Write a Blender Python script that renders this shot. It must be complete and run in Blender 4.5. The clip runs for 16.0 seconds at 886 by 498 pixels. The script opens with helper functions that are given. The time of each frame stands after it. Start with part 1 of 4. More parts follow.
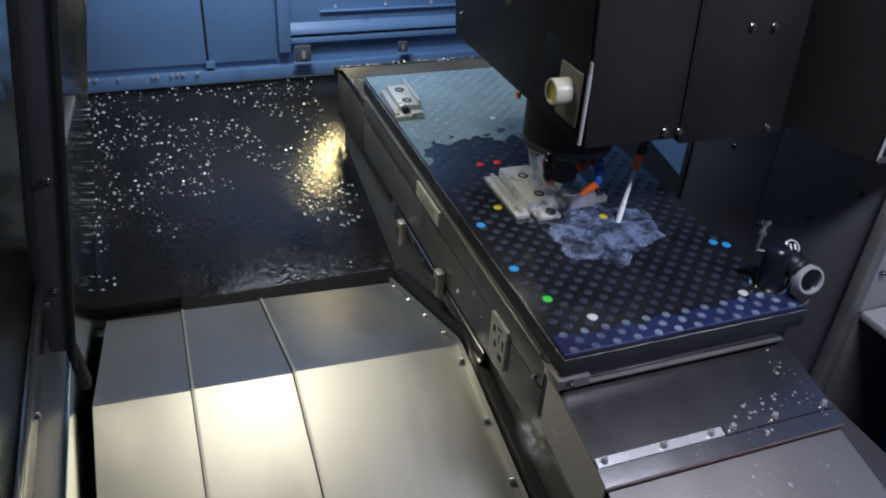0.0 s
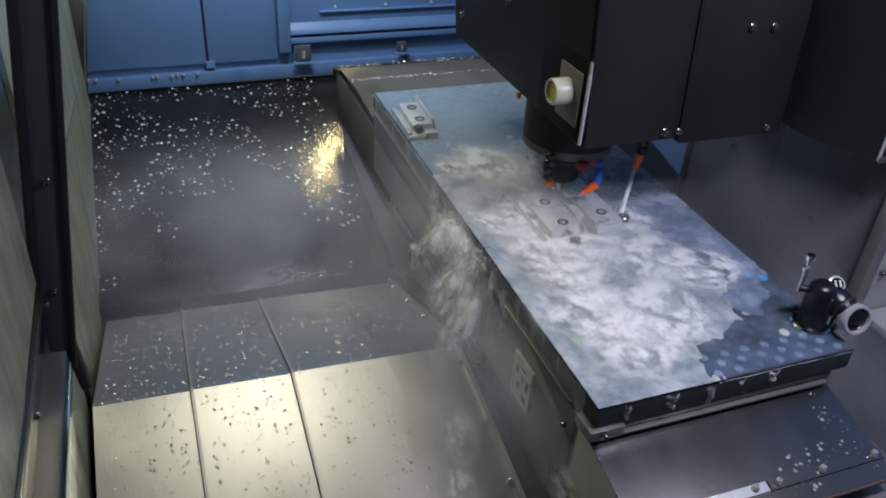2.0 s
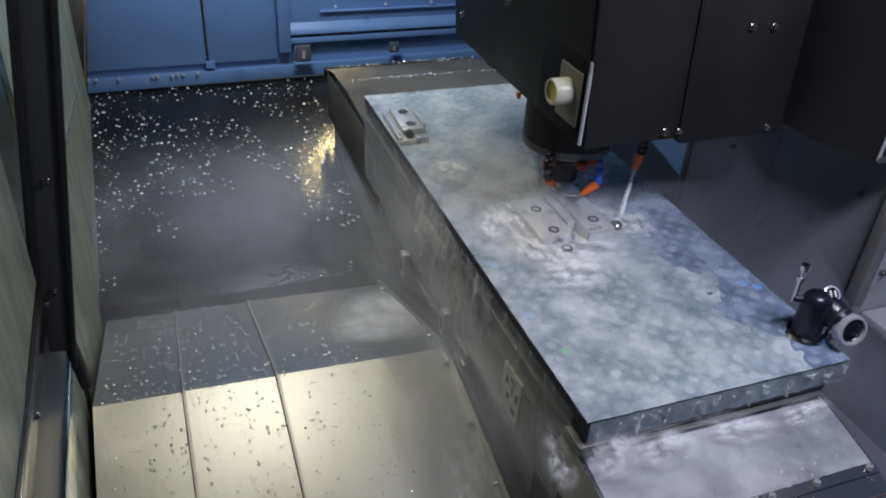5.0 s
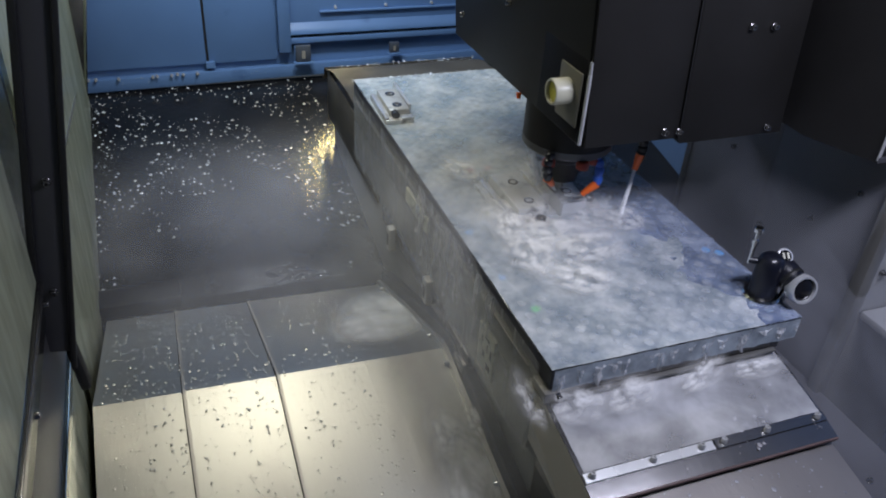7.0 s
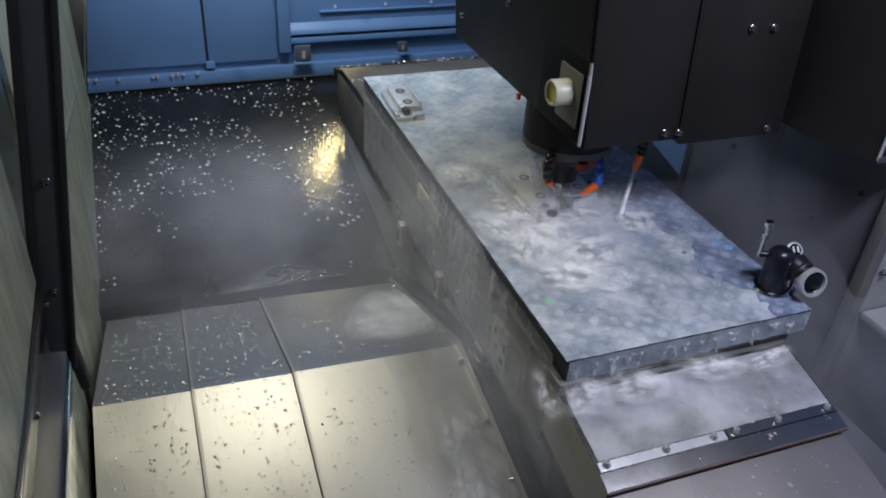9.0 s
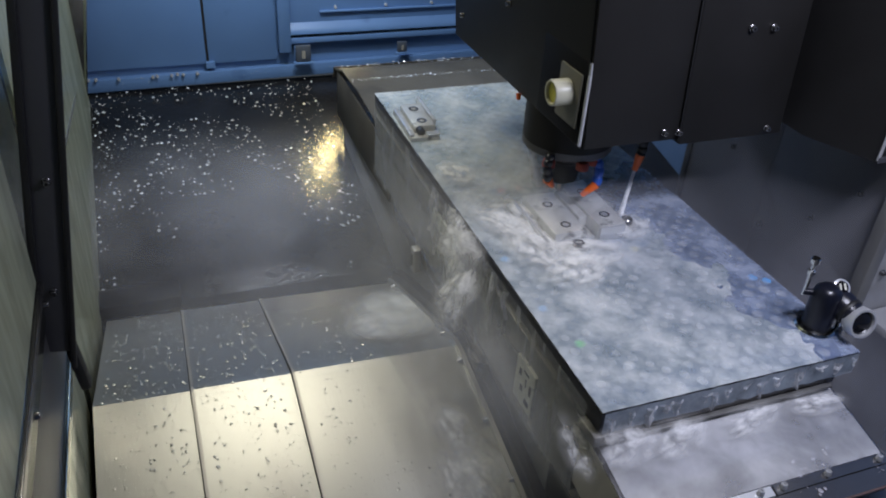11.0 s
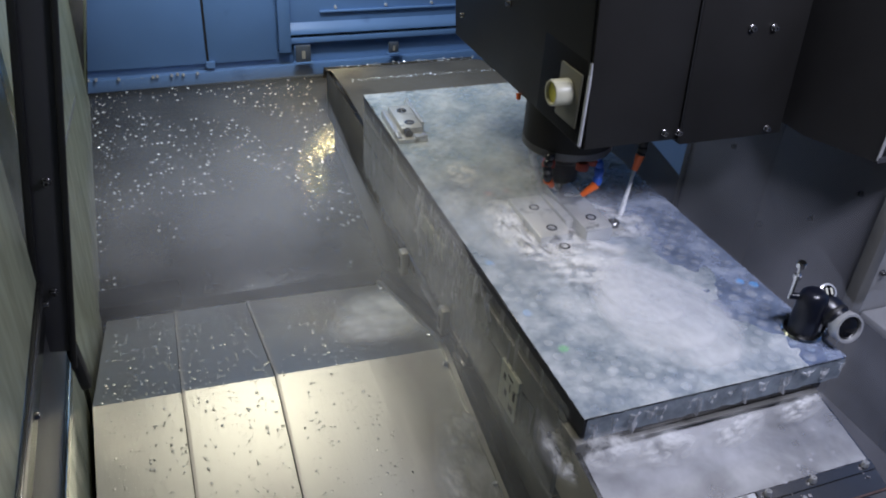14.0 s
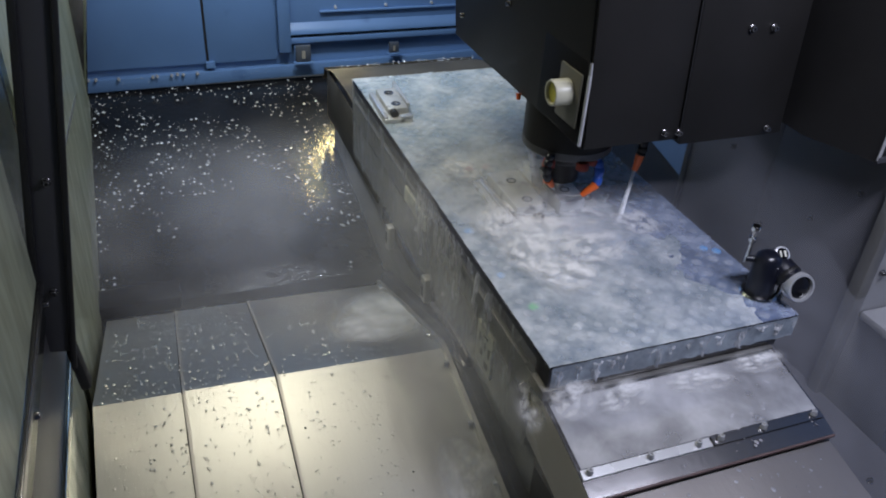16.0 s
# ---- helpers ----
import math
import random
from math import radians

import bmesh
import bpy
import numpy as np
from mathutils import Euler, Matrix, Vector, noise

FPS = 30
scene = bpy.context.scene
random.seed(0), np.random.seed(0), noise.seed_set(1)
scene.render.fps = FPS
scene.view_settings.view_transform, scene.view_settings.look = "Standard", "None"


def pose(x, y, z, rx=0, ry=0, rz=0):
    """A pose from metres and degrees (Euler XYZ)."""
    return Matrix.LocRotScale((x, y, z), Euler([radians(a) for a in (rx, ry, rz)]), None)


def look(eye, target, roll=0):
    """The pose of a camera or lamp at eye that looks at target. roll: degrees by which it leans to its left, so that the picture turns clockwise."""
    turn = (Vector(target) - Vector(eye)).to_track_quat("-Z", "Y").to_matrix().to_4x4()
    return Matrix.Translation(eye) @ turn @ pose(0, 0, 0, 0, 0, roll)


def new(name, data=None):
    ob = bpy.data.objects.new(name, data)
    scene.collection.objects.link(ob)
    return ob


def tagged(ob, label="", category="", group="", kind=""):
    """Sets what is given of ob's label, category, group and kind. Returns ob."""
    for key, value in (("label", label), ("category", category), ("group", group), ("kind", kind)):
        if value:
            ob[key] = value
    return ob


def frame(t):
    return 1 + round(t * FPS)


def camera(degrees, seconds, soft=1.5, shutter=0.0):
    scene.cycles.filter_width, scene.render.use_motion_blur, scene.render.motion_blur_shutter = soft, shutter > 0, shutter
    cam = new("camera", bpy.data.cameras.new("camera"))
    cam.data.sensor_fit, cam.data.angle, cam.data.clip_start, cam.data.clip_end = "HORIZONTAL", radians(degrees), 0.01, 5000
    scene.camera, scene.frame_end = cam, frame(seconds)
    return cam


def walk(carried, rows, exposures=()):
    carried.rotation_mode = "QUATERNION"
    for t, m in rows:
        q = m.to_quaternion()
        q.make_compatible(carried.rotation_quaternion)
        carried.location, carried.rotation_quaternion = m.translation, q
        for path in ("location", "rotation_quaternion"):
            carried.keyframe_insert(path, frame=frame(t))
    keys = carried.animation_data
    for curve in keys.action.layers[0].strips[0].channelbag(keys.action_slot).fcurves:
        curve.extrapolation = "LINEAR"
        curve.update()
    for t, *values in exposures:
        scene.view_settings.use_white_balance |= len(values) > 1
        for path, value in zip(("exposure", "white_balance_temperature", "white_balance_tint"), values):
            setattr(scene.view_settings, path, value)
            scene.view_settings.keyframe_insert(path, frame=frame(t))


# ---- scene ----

# Inside a milling machine: x runs to the machine's back, y along the table, z up; z = 0 is the table top.
cam = camera(58.5, 16.0, soft=2.0)
CAM_POSE = pose(-0.5878, -0.8657, 0.8823, 56.49, -3.268, -19.936)
walk(cam, [(0, CAM_POSE), (16, CAM_POSE)], exposures=[(0, 0.0), (0.5, 0.0), (1.0, 0.06), (1.5, -0.06), (2.2, -0.20), (12.1, -0.20), (12.6, -0.14), (13.6, -0.12), (14.6, -0.14), (15.2, -0.20), (16, -0.22)])

# ---- light ----
world = bpy.data.worlds.new("workshop")
scene.world = world
scene.cycles.transparent_max_bounces = 32
world.use_nodes = True
world.node_tree.nodes["Background"].inputs[0].default_value = (0.35, 0.42, 0.5, 1)
world.node_tree.nodes["Background"].inputs[1].default_value = 0.12


def area(name, eye, target, sx, sy, watts, color, spread=180.0):
    d = bpy.data.lights.new(name, "AREA")
    d.shape, d.size, d.size_y, d.energy, d.color, d.spread = "RECTANGLE", sx, sy, watts, color, radians(spread)
    ob = new(name, d)
    ob.matrix_world = look(eye, target)
    return ob


area("ceiling_lamp", (-0.27, 0.90, 1.15), (-0.30, 0.75, -0.2), 0.46, 0.14, 7.3, (1.0, 0.94, 0.775))
area("back_lamp", (0.42, -0.42, 1.05), (0.34, 0.40, 0.0), 0.45, 0.12, 14.8, (0.79, 0.81, 1.0))
area("far_lamp", (-0.14, 1.45, 0.86), (0.10, 2.05, 0.30), 0.40, 0.04, 13.5, (0.82, 0.91, 1.0))
area("wall_lamp", (0.080, 1.975, 0.15), (-0.13, 1.60, -0.36), 0.035, 0.24, 0.80, (1.0, 0.80, 0.36), 70.0)


# ---- materials ----
def material(name, color, rough=0.5, metal=0.0, vary=0.15, scale=8.0, bump=0.0, bump_scale=120.0, coat=0.0, stretch=(1, 1, 1), spec=0.5,
             rough_vary=0.1, stain=None, stain_at=0.6, stain_scale=5.0):
    """Principled surface with cloudy variation, fine grain and optional stains."""
    m = bpy.data.materials.new(name)
    m.use_nodes = True
    nt = m.node_tree
    n, l = nt.nodes, nt.links
    b = n["Principled BSDF"]
    b.inputs["Metallic"].default_value = metal
    b.inputs["Coat Weight"].default_value = coat
    b.inputs["Coat Roughness"].default_value = 0.08
    b.inputs["Specular IOR Level"].default_value = spec
    tc = n.new("ShaderNodeTexCoord")
    mp = n.new("ShaderNodeMapping")
    mp.inputs["Scale"].default_value = stretch
    l.new(tc.outputs["Object"], mp.inputs["Vector"])
    big = n.new("ShaderNodeTexNoise")
    big.inputs["Scale"].default_value, big.inputs["Detail"].default_value = scale, 6
    l.new(mp.outputs[0], big.inputs["Vector"])
    fine = n.new("ShaderNodeTexNoise")
    fine.inputs["Scale"].default_value, fine.inputs["Detail"].default_value = bump_scale, 4
    l.new(mp.outputs[0], fine.inputs["Vector"])
    ramp = n.new("ShaderNodeValToRGB")
    ramp.color_ramp.elements[0].position, ramp.color_ramp.elements[1].position = 0.3, 0.72
    ramp.color_ramp.elements[0].color = (*[c * (1 - vary) for c in color], 1)
    ramp.color_ramp.elements[1].color = (*[min(1, c * (1 + vary)) for c in color], 1)
    l.new(big.outputs["Fac"], ramp.inputs[0])
    out = ramp.outputs[0]
    if stain:
        st = n.new("ShaderNodeTexNoise")
        st.inputs["Scale"].default_value, st.inputs["Detail"].default_value = stain_scale, 9
        l.new(mp.outputs[0], st.inputs["Vector"])
        sr = n.new("ShaderNodeMapRange")
        sr.inputs["From Min"].default_value, sr.inputs["From Max"].default_value = stain_at, stain_at + 0.12
        l.new(st.outputs["Fac"], sr.inputs["Value"])
        mx = n.new("ShaderNodeMix")
        mx.data_type = "RGBA"
        mx.inputs[7].default_value = (*stain, 1)
        l.new(sr.outputs[0], mx.inputs[0])
        l.new(out, mx.inputs[6])
        out = mx.outputs[2]
    l.new(out, b.inputs["Base Color"])
    rr = n.new("ShaderNodeMapRange")
    rr.inputs["To Min"].default_value, rr.inputs["To Max"].default_value = max(0.02, rough - rough_vary), min(1, rough + rough_vary)
    l.new(big.outputs["Fac"], rr.inputs["Value"])
    l.new(rr.outputs[0], b.inputs["Roughness"])
    if bump:
        bp = n.new("ShaderNodeBump")
        bp.inputs["Strength"].default_value, bp.inputs["Distance"].default_value = bump, 0.002
        l.new(fine.outputs["Fac"], bp.inputs["Height"])
        l.new(bp.outputs[0], b.inputs["Normal"])
    return m


def fluid(name, color, low, high, scale, most, rough=0.35, least=0.0, detail=7.0, stretch=(1, 1, 1), grain=0.38, thin=None):
    """Milky fluid, foam or mist: a diffuse body whose cover is cloudy and lets the ground through."""
    m = bpy.data.materials.new(name)
    m.use_nodes = True
    nt = m.node_tree
    n, l = nt.nodes, nt.links
    b = n["Principled BSDF"]
    b.inputs["Roughness"].default_value = rough
    b.inputs["Base Color"].default_value = (*color, 1)
    tc = n.new("ShaderNodeTexCoord")
    mp = n.new("ShaderNodeMapping")
    mp.inputs["Scale"].default_value = stretch
    l.new(tc.outputs["Object"], mp.inputs["Vector"])
    no = n.new("ShaderNodeTexNoise")
    no.inputs["Scale"].default_value, no.inputs["Detail"].default_value, no.inputs["Distortion"].default_value = scale, detail, 0.25
    l.new(mp.outputs[0], no.inputs["Vector"])
    fine = n.new("ShaderNodeTexNoise")
    fine.inputs["Scale"].default_value, fine.inputs["Detail"].default_value, fine.inputs["Distortion"].default_value = scale * 4.5, 6, 0.5
    l.new(mp.outputs[0], fine.inputs["Vector"])
    both = n.new("ShaderNodeMix")
    both.inputs[0].default_value = grain
    l.new(no.outputs["Fac"], both.inputs[2]), l.new(fine.outputs["Fac"], both.inputs[3])
    mr = n.new("ShaderNodeMapRange")
    mr.interpolation_type = "SMOOTHSTEP"
    mr.inputs["From Min"].default_value, mr.inputs["From Max"].default_value = low, high
    mr.inputs["To Min"].default_value, mr.inputs["To Max"].default_value = least, most
    l.new(both.outputs[0], mr.inputs["Value"])
    l.new(mr.outputs[0], b.inputs["Alpha"])
    if thin:
        tone = n.new("ShaderNodeValToRGB")
        tone.color_ramp.elements[0].position, tone.color_ramp.elements[1].position = low, high
        tone.color_ramp.elements[0].color, tone.color_ramp.elements[1].color = (*thin, 1), (*color, 1)
        l.new(both.outputs[0], tone.inputs[0])
        l.new(tone.outputs[0], b.inputs["Base Color"])
    return m


BLUE = material("blue_paint", (0.11, 0.21, 0.42), 0.42, vary=0.08, scale=3, bump=0.08, bump_scale=300, stain=(0.05, 0.11, 0.25), stain_at=0.66)
BLACK = material("black_wet_paint", (0.012, 0.012, 0.013), 0.15, spec=0.34, vary=0.4, scale=6, bump=1.0, bump_scale=70, stretch=(1.0, 0.7, 1), rough_vary=0.09)
BLACK_DRY = material("black_enamel", (0.027, 0.027, 0.030), 0.5, vary=0.2, scale=4, bump=0.1, bump_scale=400, spec=0.3)
HEAD_BLACK = material("spindle_black", (0.0140, 0.0135, 0.0132), 0.5, vary=0.25, scale=4, bump=0.1, bump_scale=300, spec=0.24)
LEDGE_BLACK = material("matt_black_paint", (0.007, 0.007, 0.008), 0.6, vary=0.3, scale=8, bump=0.1, spec=0.12)
DULL_COVER = material("dull_worn_cover", (0.085, 0.078, 0.066), 0.62, vary=0.25, scale=6, bump=0.1, bump_scale=80, spec=0.2, stain=(0.05, 0.045, 0.04), stain_at=0.55)
BRIGHT = material("bare_bright_metal", (0.66, 0.67, 0.68), 0.28, 0.5, vary=0.05)
GREY_DARK = material("dark_grey_enamel", (0.05, 0.05, 0.055), 0.45, vary=0.15, scale=4, bump=0.1, bump_scale=400)
GUARD = material("dark_guard_paint", (0.125, 0.125, 0.138), 0.4, vary=0.15, scale=3, bump=0.1, bump_scale=60, stain=(0.05, 0.05, 0.055), stain_at=0.6, stain_scale=3)
STEEL = material("brushed_stainless", (0.50, 0.50, 0.465), 0.39, 0.85, vary=0.08, scale=3.0, bump=0.10, bump_scale=160, stretch=(1, 0.12, 1), rough_vary=0.07,
                 stain=(0.40, 0.39, 0.37), stain_at=0.6, stain_scale=4)
BRIGHT_SIDE = material("light_steel_side", (0.48, 0.46, 0.41), 0.45, 0.5, vary=0.12, scale=5, bump=0.1)
RED_RUBBER = material("reddish_rubber", (0.13, 0.085, 0.08), 0.5, vary=0.3, scale=30)
WORN_STEEL = material("worn_cover_steel", (0.30, 0.28, 0.265), 0.40, 0.7, vary=0.15, scale=5, bump=0.12, bump_scale=120, stretch=(1, 0.3, 1), stain=(0.22, 0.19, 0.18), stain_at=0.55, stain_scale=7)
STEEL_DARK = material("dull_steel", (0.21, 0.207, 0.208), 0.25, 0.9, vary=0.18, scale=6.0, bump=0.12, bump_scale=150, stretch=(1, 0.3, 1), stain=(0.14, 0.135, 0.13), stain_at=0.58)
CAST = material("painted_casting", (0.20, 0.197, 0.185), 0.36, 0.3, vary=0.25, scale=5, bump=0.15, bump_scale=90, stain=(0.13, 0.13, 0.125), stain_at=0.55)
PLATE = material("wet_black_plate", (0.014, 0.015, 0.020), 0.16, 0.0, vary=0.3, scale=9, bump=0.10, bump_scale=45, rough_vary=0.08, spec=0.55)
PLATE_SIDE = material("dark_plate_edge", (0.035, 0.036, 0.042), 0.5, 0.2, vary=0.25, scale=12, bump=0.1, bump_scale=200)
PLUG = material("dark_plug", (0.055, 0.065, 0.10), 0.28, 0.4, vary=0.3, scale=14)
CHROME = material("chromed_steel", (0.72, 0.72, 0.70), 0.15, 1.0, vary=0.05)
ALU = material("wet_aluminium", (0.67, 0.67, 0.64), 0.36, 0.40, vary=0.16, scale=20, bump=0.15, bump_scale=160, stain=(0.24, 0.24, 0.23), stain_at=0.58, stain_scale=32)
OLIVE = material("olive_cover_plate", (0.12, 0.115, 0.085), 0.5, vary=0.15, scale=12)
PAPER = material("worn_label", (0.62, 0.62, 0.52), 0.6, vary=0.15, scale=40, stain=(0.2, 0.2, 0.17), stain_at=0.62, stain_scale=60)
INK = material("dark_print", (0.03, 0.03, 0.03), 0.6)
ORANGE = material("orange_plastic", (0.75, 0.13, 0.02), 0.35, vary=0.1)
RED_PLASTIC = material("dark_red_plastic", (0.28, 0.035, 0.02), 0.4, vary=0.15)
NOSE_STEEL = material("dark_machined_steel", (0.10, 0.10, 0.105), 0.4, 0.6, vary=0.15, scale=10, bump=0.08)
BLUE_PLASTIC = material("blue_plastic", (0.02, 0.09, 0.45), 0.3, vary=0.1)
NAVY_PLASTIC = material("dark_blue_plastic", (0.008, 0.009, 0.016), 0.3, vary=0.1)
CREAM = material("cream_plastic", (0.47, 0.46, 0.36), 0.35, vary=0.08)
YELLOW = material("yellow_insert", (0.50, 0.47, 0.08), 0.4, vary=0.1)
GLOSS = material("glossy_black", (0.01, 0.01, 0.012), 0.05, vary=0.1, rough_vary=0.02)
RUBBER = material("black_rubber", (0.012, 0.012, 0.012), 0.5, vary=0.2)
DOOR = material("wet_door_lining", (0.50, 0.52, 0.45), 0.14, 1.0, vary=0.1, scale=3, bump=0.12, bump_scale=30, stretch=(1, 1, 0.15), rough_vary=0.06)
LATCH_GREY = material("grey_blue_zinc", (0.085, 0.10, 0.13), 0.5, 0.3, vary=0.15, scale=20)
LIGHT_GREY = material("light_grey_paint", (0.42, 0.42, 0.42), 0.4, vary=0.08, scale=3, bump=0.06, bump_scale=200)
WATER = bpy.data.materials.new("clear_drops")
WATER.use_nodes = True
_w = WATER.node_tree.nodes["Principled BSDF"]
_w.inputs["Base Color"].default_value = (0.85, 0.88, 0.9, 1)
_w.inputs["Roughness"].default_value, _w.inputs["Metallic"].default_value = 0.10, 0.55
SPECK = material("milky_specks", (0.46, 0.46, 0.50), 0.3, 0.3, vary=0.3, scale=60)
CLEAR = material("drops_on_steel", (0.50, 0.50, 0.465), 0.30, 0.85, vary=0.1, scale=60)
FILM = fluid("milky_coolant", (0.86, 0.89, 0.91), 0.33, 0.67, 12.0, 0.70, 0.25, 0.32, 6.0, grain=0.30, thin=(0.54, 0.65, 0.72))
THIN_FILM = fluid("thin_milky_film", (0.70, 0.77, 0.92), 0.36, 0.70, 10.0, 0.58, 0.25, 0.20, 6.0, grain=0.3, thin=(0.36, 0.47, 0.74))
DOT_FILM = fluid("film_over_plugs", (0.90, 0.93, 0.95), 0.34, 0.62, 9.0, 0.27, 0.3, 0.0, 5.0)
BASE_FILM = fluid("thin_milky_coolant", (0.42, 0.56, 0.76), 0.30, 0.70, 20.0, 0.26, 0.2, 0.12, 5.0, grain=0.2)
END_FILM = fluid("milky_edge_film", (0.62, 0.72, 0.82), 0.30, 0.70, 16.0, 0.62, 0.25, 0.30, 6.0, grain=0.3)
# Clear coolant; its pale blue is the end wall's reflection put into the colour.
PUDDLE_REFLECTION = fluid("puddle_with_painted_reflection", (0.30, 0.44, 0.54), 0.30, 0.70, 5.0, 0.72, 0.12, 0.50, 3.0)
# Blue reflection on the plate's near end, put into a sheet's colour.
EDGE_REFLECTION = fluid("painted_blue_reflection", (0.045, 0.06, 0.20), 0.30, 0.70, 9.0, 0.60, 0.12, 0.20, 3.0)
# Reflections on wet plug tops, painted as a paler blue.
WET_DOT_REFLECTION = fluid("wet_plug_reflection", (0.45, 0.60, 0.74), 0.34, 0.64, 7.0, 0.50, 0.2, 0.06, 3.0)
WINDOW_FILM = fluid("spray_film", (0.60, 0.65, 0.47), 0.3, 0.75, 5.0, 0.55, 0.35, 0.32, 8.0, (1, 2.2, 0.5))
RUN = fluid("coolant_runoff", (0.86, 0.86, 0.88), 0.36, 0.70, 34.0, 0.68, 0.3, 0.0, stretch=(1, 1, 0.10))
FLANK_FILM = fluid("streaked_flank_film", (0.74, 0.75, 0.78), 0.36, 0.70, 16.0, 0.40, 0.35, 0.14, 7.0, stretch=(1, 1, 0.22), grain=0.45)
SPILL = fluid("spilling_coolant", (0.93, 0.94, 0.94), 0.36, 0.66, 30.0, 0.85, 0.5, 0.0, 7.0, stretch=(1, 1, 0.4))
COVER_FILM = fluid("cover_coolant", (0.90, 0.91, 0.94), 0.32, 0.74, 5.0, 0.78, 0.4, 0.20, 5.0, grain=0.18)
WETTING = fluid("first_wetting", (0.42, 0.54, 0.84), 0.40, 0.62, 20.0, 0.52, 0.2, 0.04, 4.0)
STREAK = fluid("spray_streak", (0.85, 0.87, 0.92), 0.3, 0.6, 60.0, 0.5, 0.4, 0.12)
JET = fluid("coolant_jet", (0.85, 0.87, 0.9), 0.2, 0.5, 30.0, 0.8, 0.2, 0.4)


# ---- mesh helpers ----
def add_box(bm, x0, x1, y0, y1, z0, z1, bevel=0.0, m=None):
    t = Matrix.LocRotScale(((x0 + x1) / 2, (y0 + y1) / 2, (z0 + z1) / 2), None, (x1 - x0, y1 - y0, z1 - z0))
    r = bmesh.ops.create_cube(bm, size=1, matrix=(m @ t) if m else t)
    if bevel:
        edges = list({e for v in r["verts"] for e in v.link_edges})
        bmesh.ops.bevel(bm, geom=edges, offset=bevel, segments=2, affect="EDGES", profile=0.5)
    return bm


def box(x0, x1, y0, y1, z0, z1, bevel=0.0, m=None):
    return add_box(bmesh.new(), x0, x1, y0, y1, z0, z1, bevel, m)


def add_cyl(bm, p0, p1, r0, r1=None, seg=24, cap=True):
    p0, p1 = Vector(p0), Vector(p1)
    d = p1 - p0
    m = Matrix.Translation((p0 + p1) / 2) @ d.to_track_quat("Z", "Y").to_matrix().to_4x4()
    bmesh.ops.create_cone(bm, cap_ends=cap, segments=seg, radius1=r0, radius2=r0 if r1 is None else r1, depth=d.length, matrix=m)
    return bm


def cyl(p0, p1, r0, r1=None, seg=24):
    return add_cyl(bmesh.new(), p0, p1, r0, r1, seg)


def turned(profile, m=None, seg=32):
    """A body of revolution about z from (radius, height) pairs."""
    bm = bmesh.new()
    rings = [[bm.verts.new((r * math.cos(2 * math.pi * i / seg), r * math.sin(2 * math.pi * i / seg), z)) for i in range(seg)] for r, z in profile]
    for a, b in zip(rings, rings[1:]):
        for i in range(seg):
            bm.faces.new((a[i], a[(i + 1) % seg], b[(i + 1) % seg], b[i]))
    bm.faces.new(rings[0][::-1])
    bm.faces.new(rings[-1])
    if m:
        bmesh.ops.transform(bm, matrix=m, verts=bm.verts)
    return bm


def bent(profile, x0, x1, thick, lean=0.0):
    """A folded sheet: the (y, z) line drawn out from x0 to x1; lean lowers it per metre of x."""
    bm = bmesh.new()
    rows = []
    for y, z in profile:
        rows.append([bm.verts.new((x, y, z + dz - lean * (x - x0))) for x, dz in ((x0, 0), (x1, 0), (x1, -thick), (x0, -thick))])
    for a, b in zip(rows, rows[1:]):
        for i in range(4):
            bm.faces.new((a[i], b[i], b[(i + 1) % 4], a[(i + 1) % 4]))
    bm.faces.new(rows[0])
    bm.faces.new(rows[-1][::-1])
    bmesh.ops.recalc_face_normals(bm, faces=bm.faces)
    return bm


def shell(bm, name, mat, smooth=True):
    me = bpy.data.meshes.new(name)
    bm.normal_update()
    bm.to_mesh(me)
    bm.free()
    me.materials.append(mat)
    if smooth:
        me.shade_smooth()
        me.set_sharp_from_angle(angle=radians(35))
    return me


def part(name, bm, mat, parent=None, label=""):
    ob = new(name, shell(bm, name, mat))
    ob.parent = parent
    if label:
        ob["label"] = label
    return ob


def part_of(name, me, parent, m):
    ob = new(name, me)
    ob.parent = parent
    ob.matrix_basis = m
    return ob


def thing(name, label, category, at=(0, 0, 0), group="", kind=""):
    ob = new(name)
    ob.location = at
    return tagged(ob, label, category, group, kind)


def setting(name, bm, mat, label, category="wall"):
    return tagged(part(name, bm, mat), label, category, kind="structure")


BOLT = shell(turned([(0.006, 0), (0.006, 0.003), (0.0052, 0.0045), (0.0052, 0.0085), (0.0046, 0.0095), (0.0025, 0.0095), (0.0022, 0.006)], seg=12), "bolt", BRIGHT)
DARK_BOLT = shell(turned([(0.007, 0), (0.007, 0.002), (0.0058, 0.003), (0.0055, 0.0085), (0.0045, 0.0098), (0.0026, 0.0098), (0.0022, 0.005)], seg=12), "bolt", STEEL_DARK)


def bolt(parent, x, y, z, axis="z", mesh=None):
    turn = {"z": (0, 0, 0), "-x": (0, -90, 0), "-y": (90, 0, 0), "x": (0, 90, 0)}[axis]
    return part_of("bolt", mesh or BOLT, parent, pose(x, y, z, *turn))


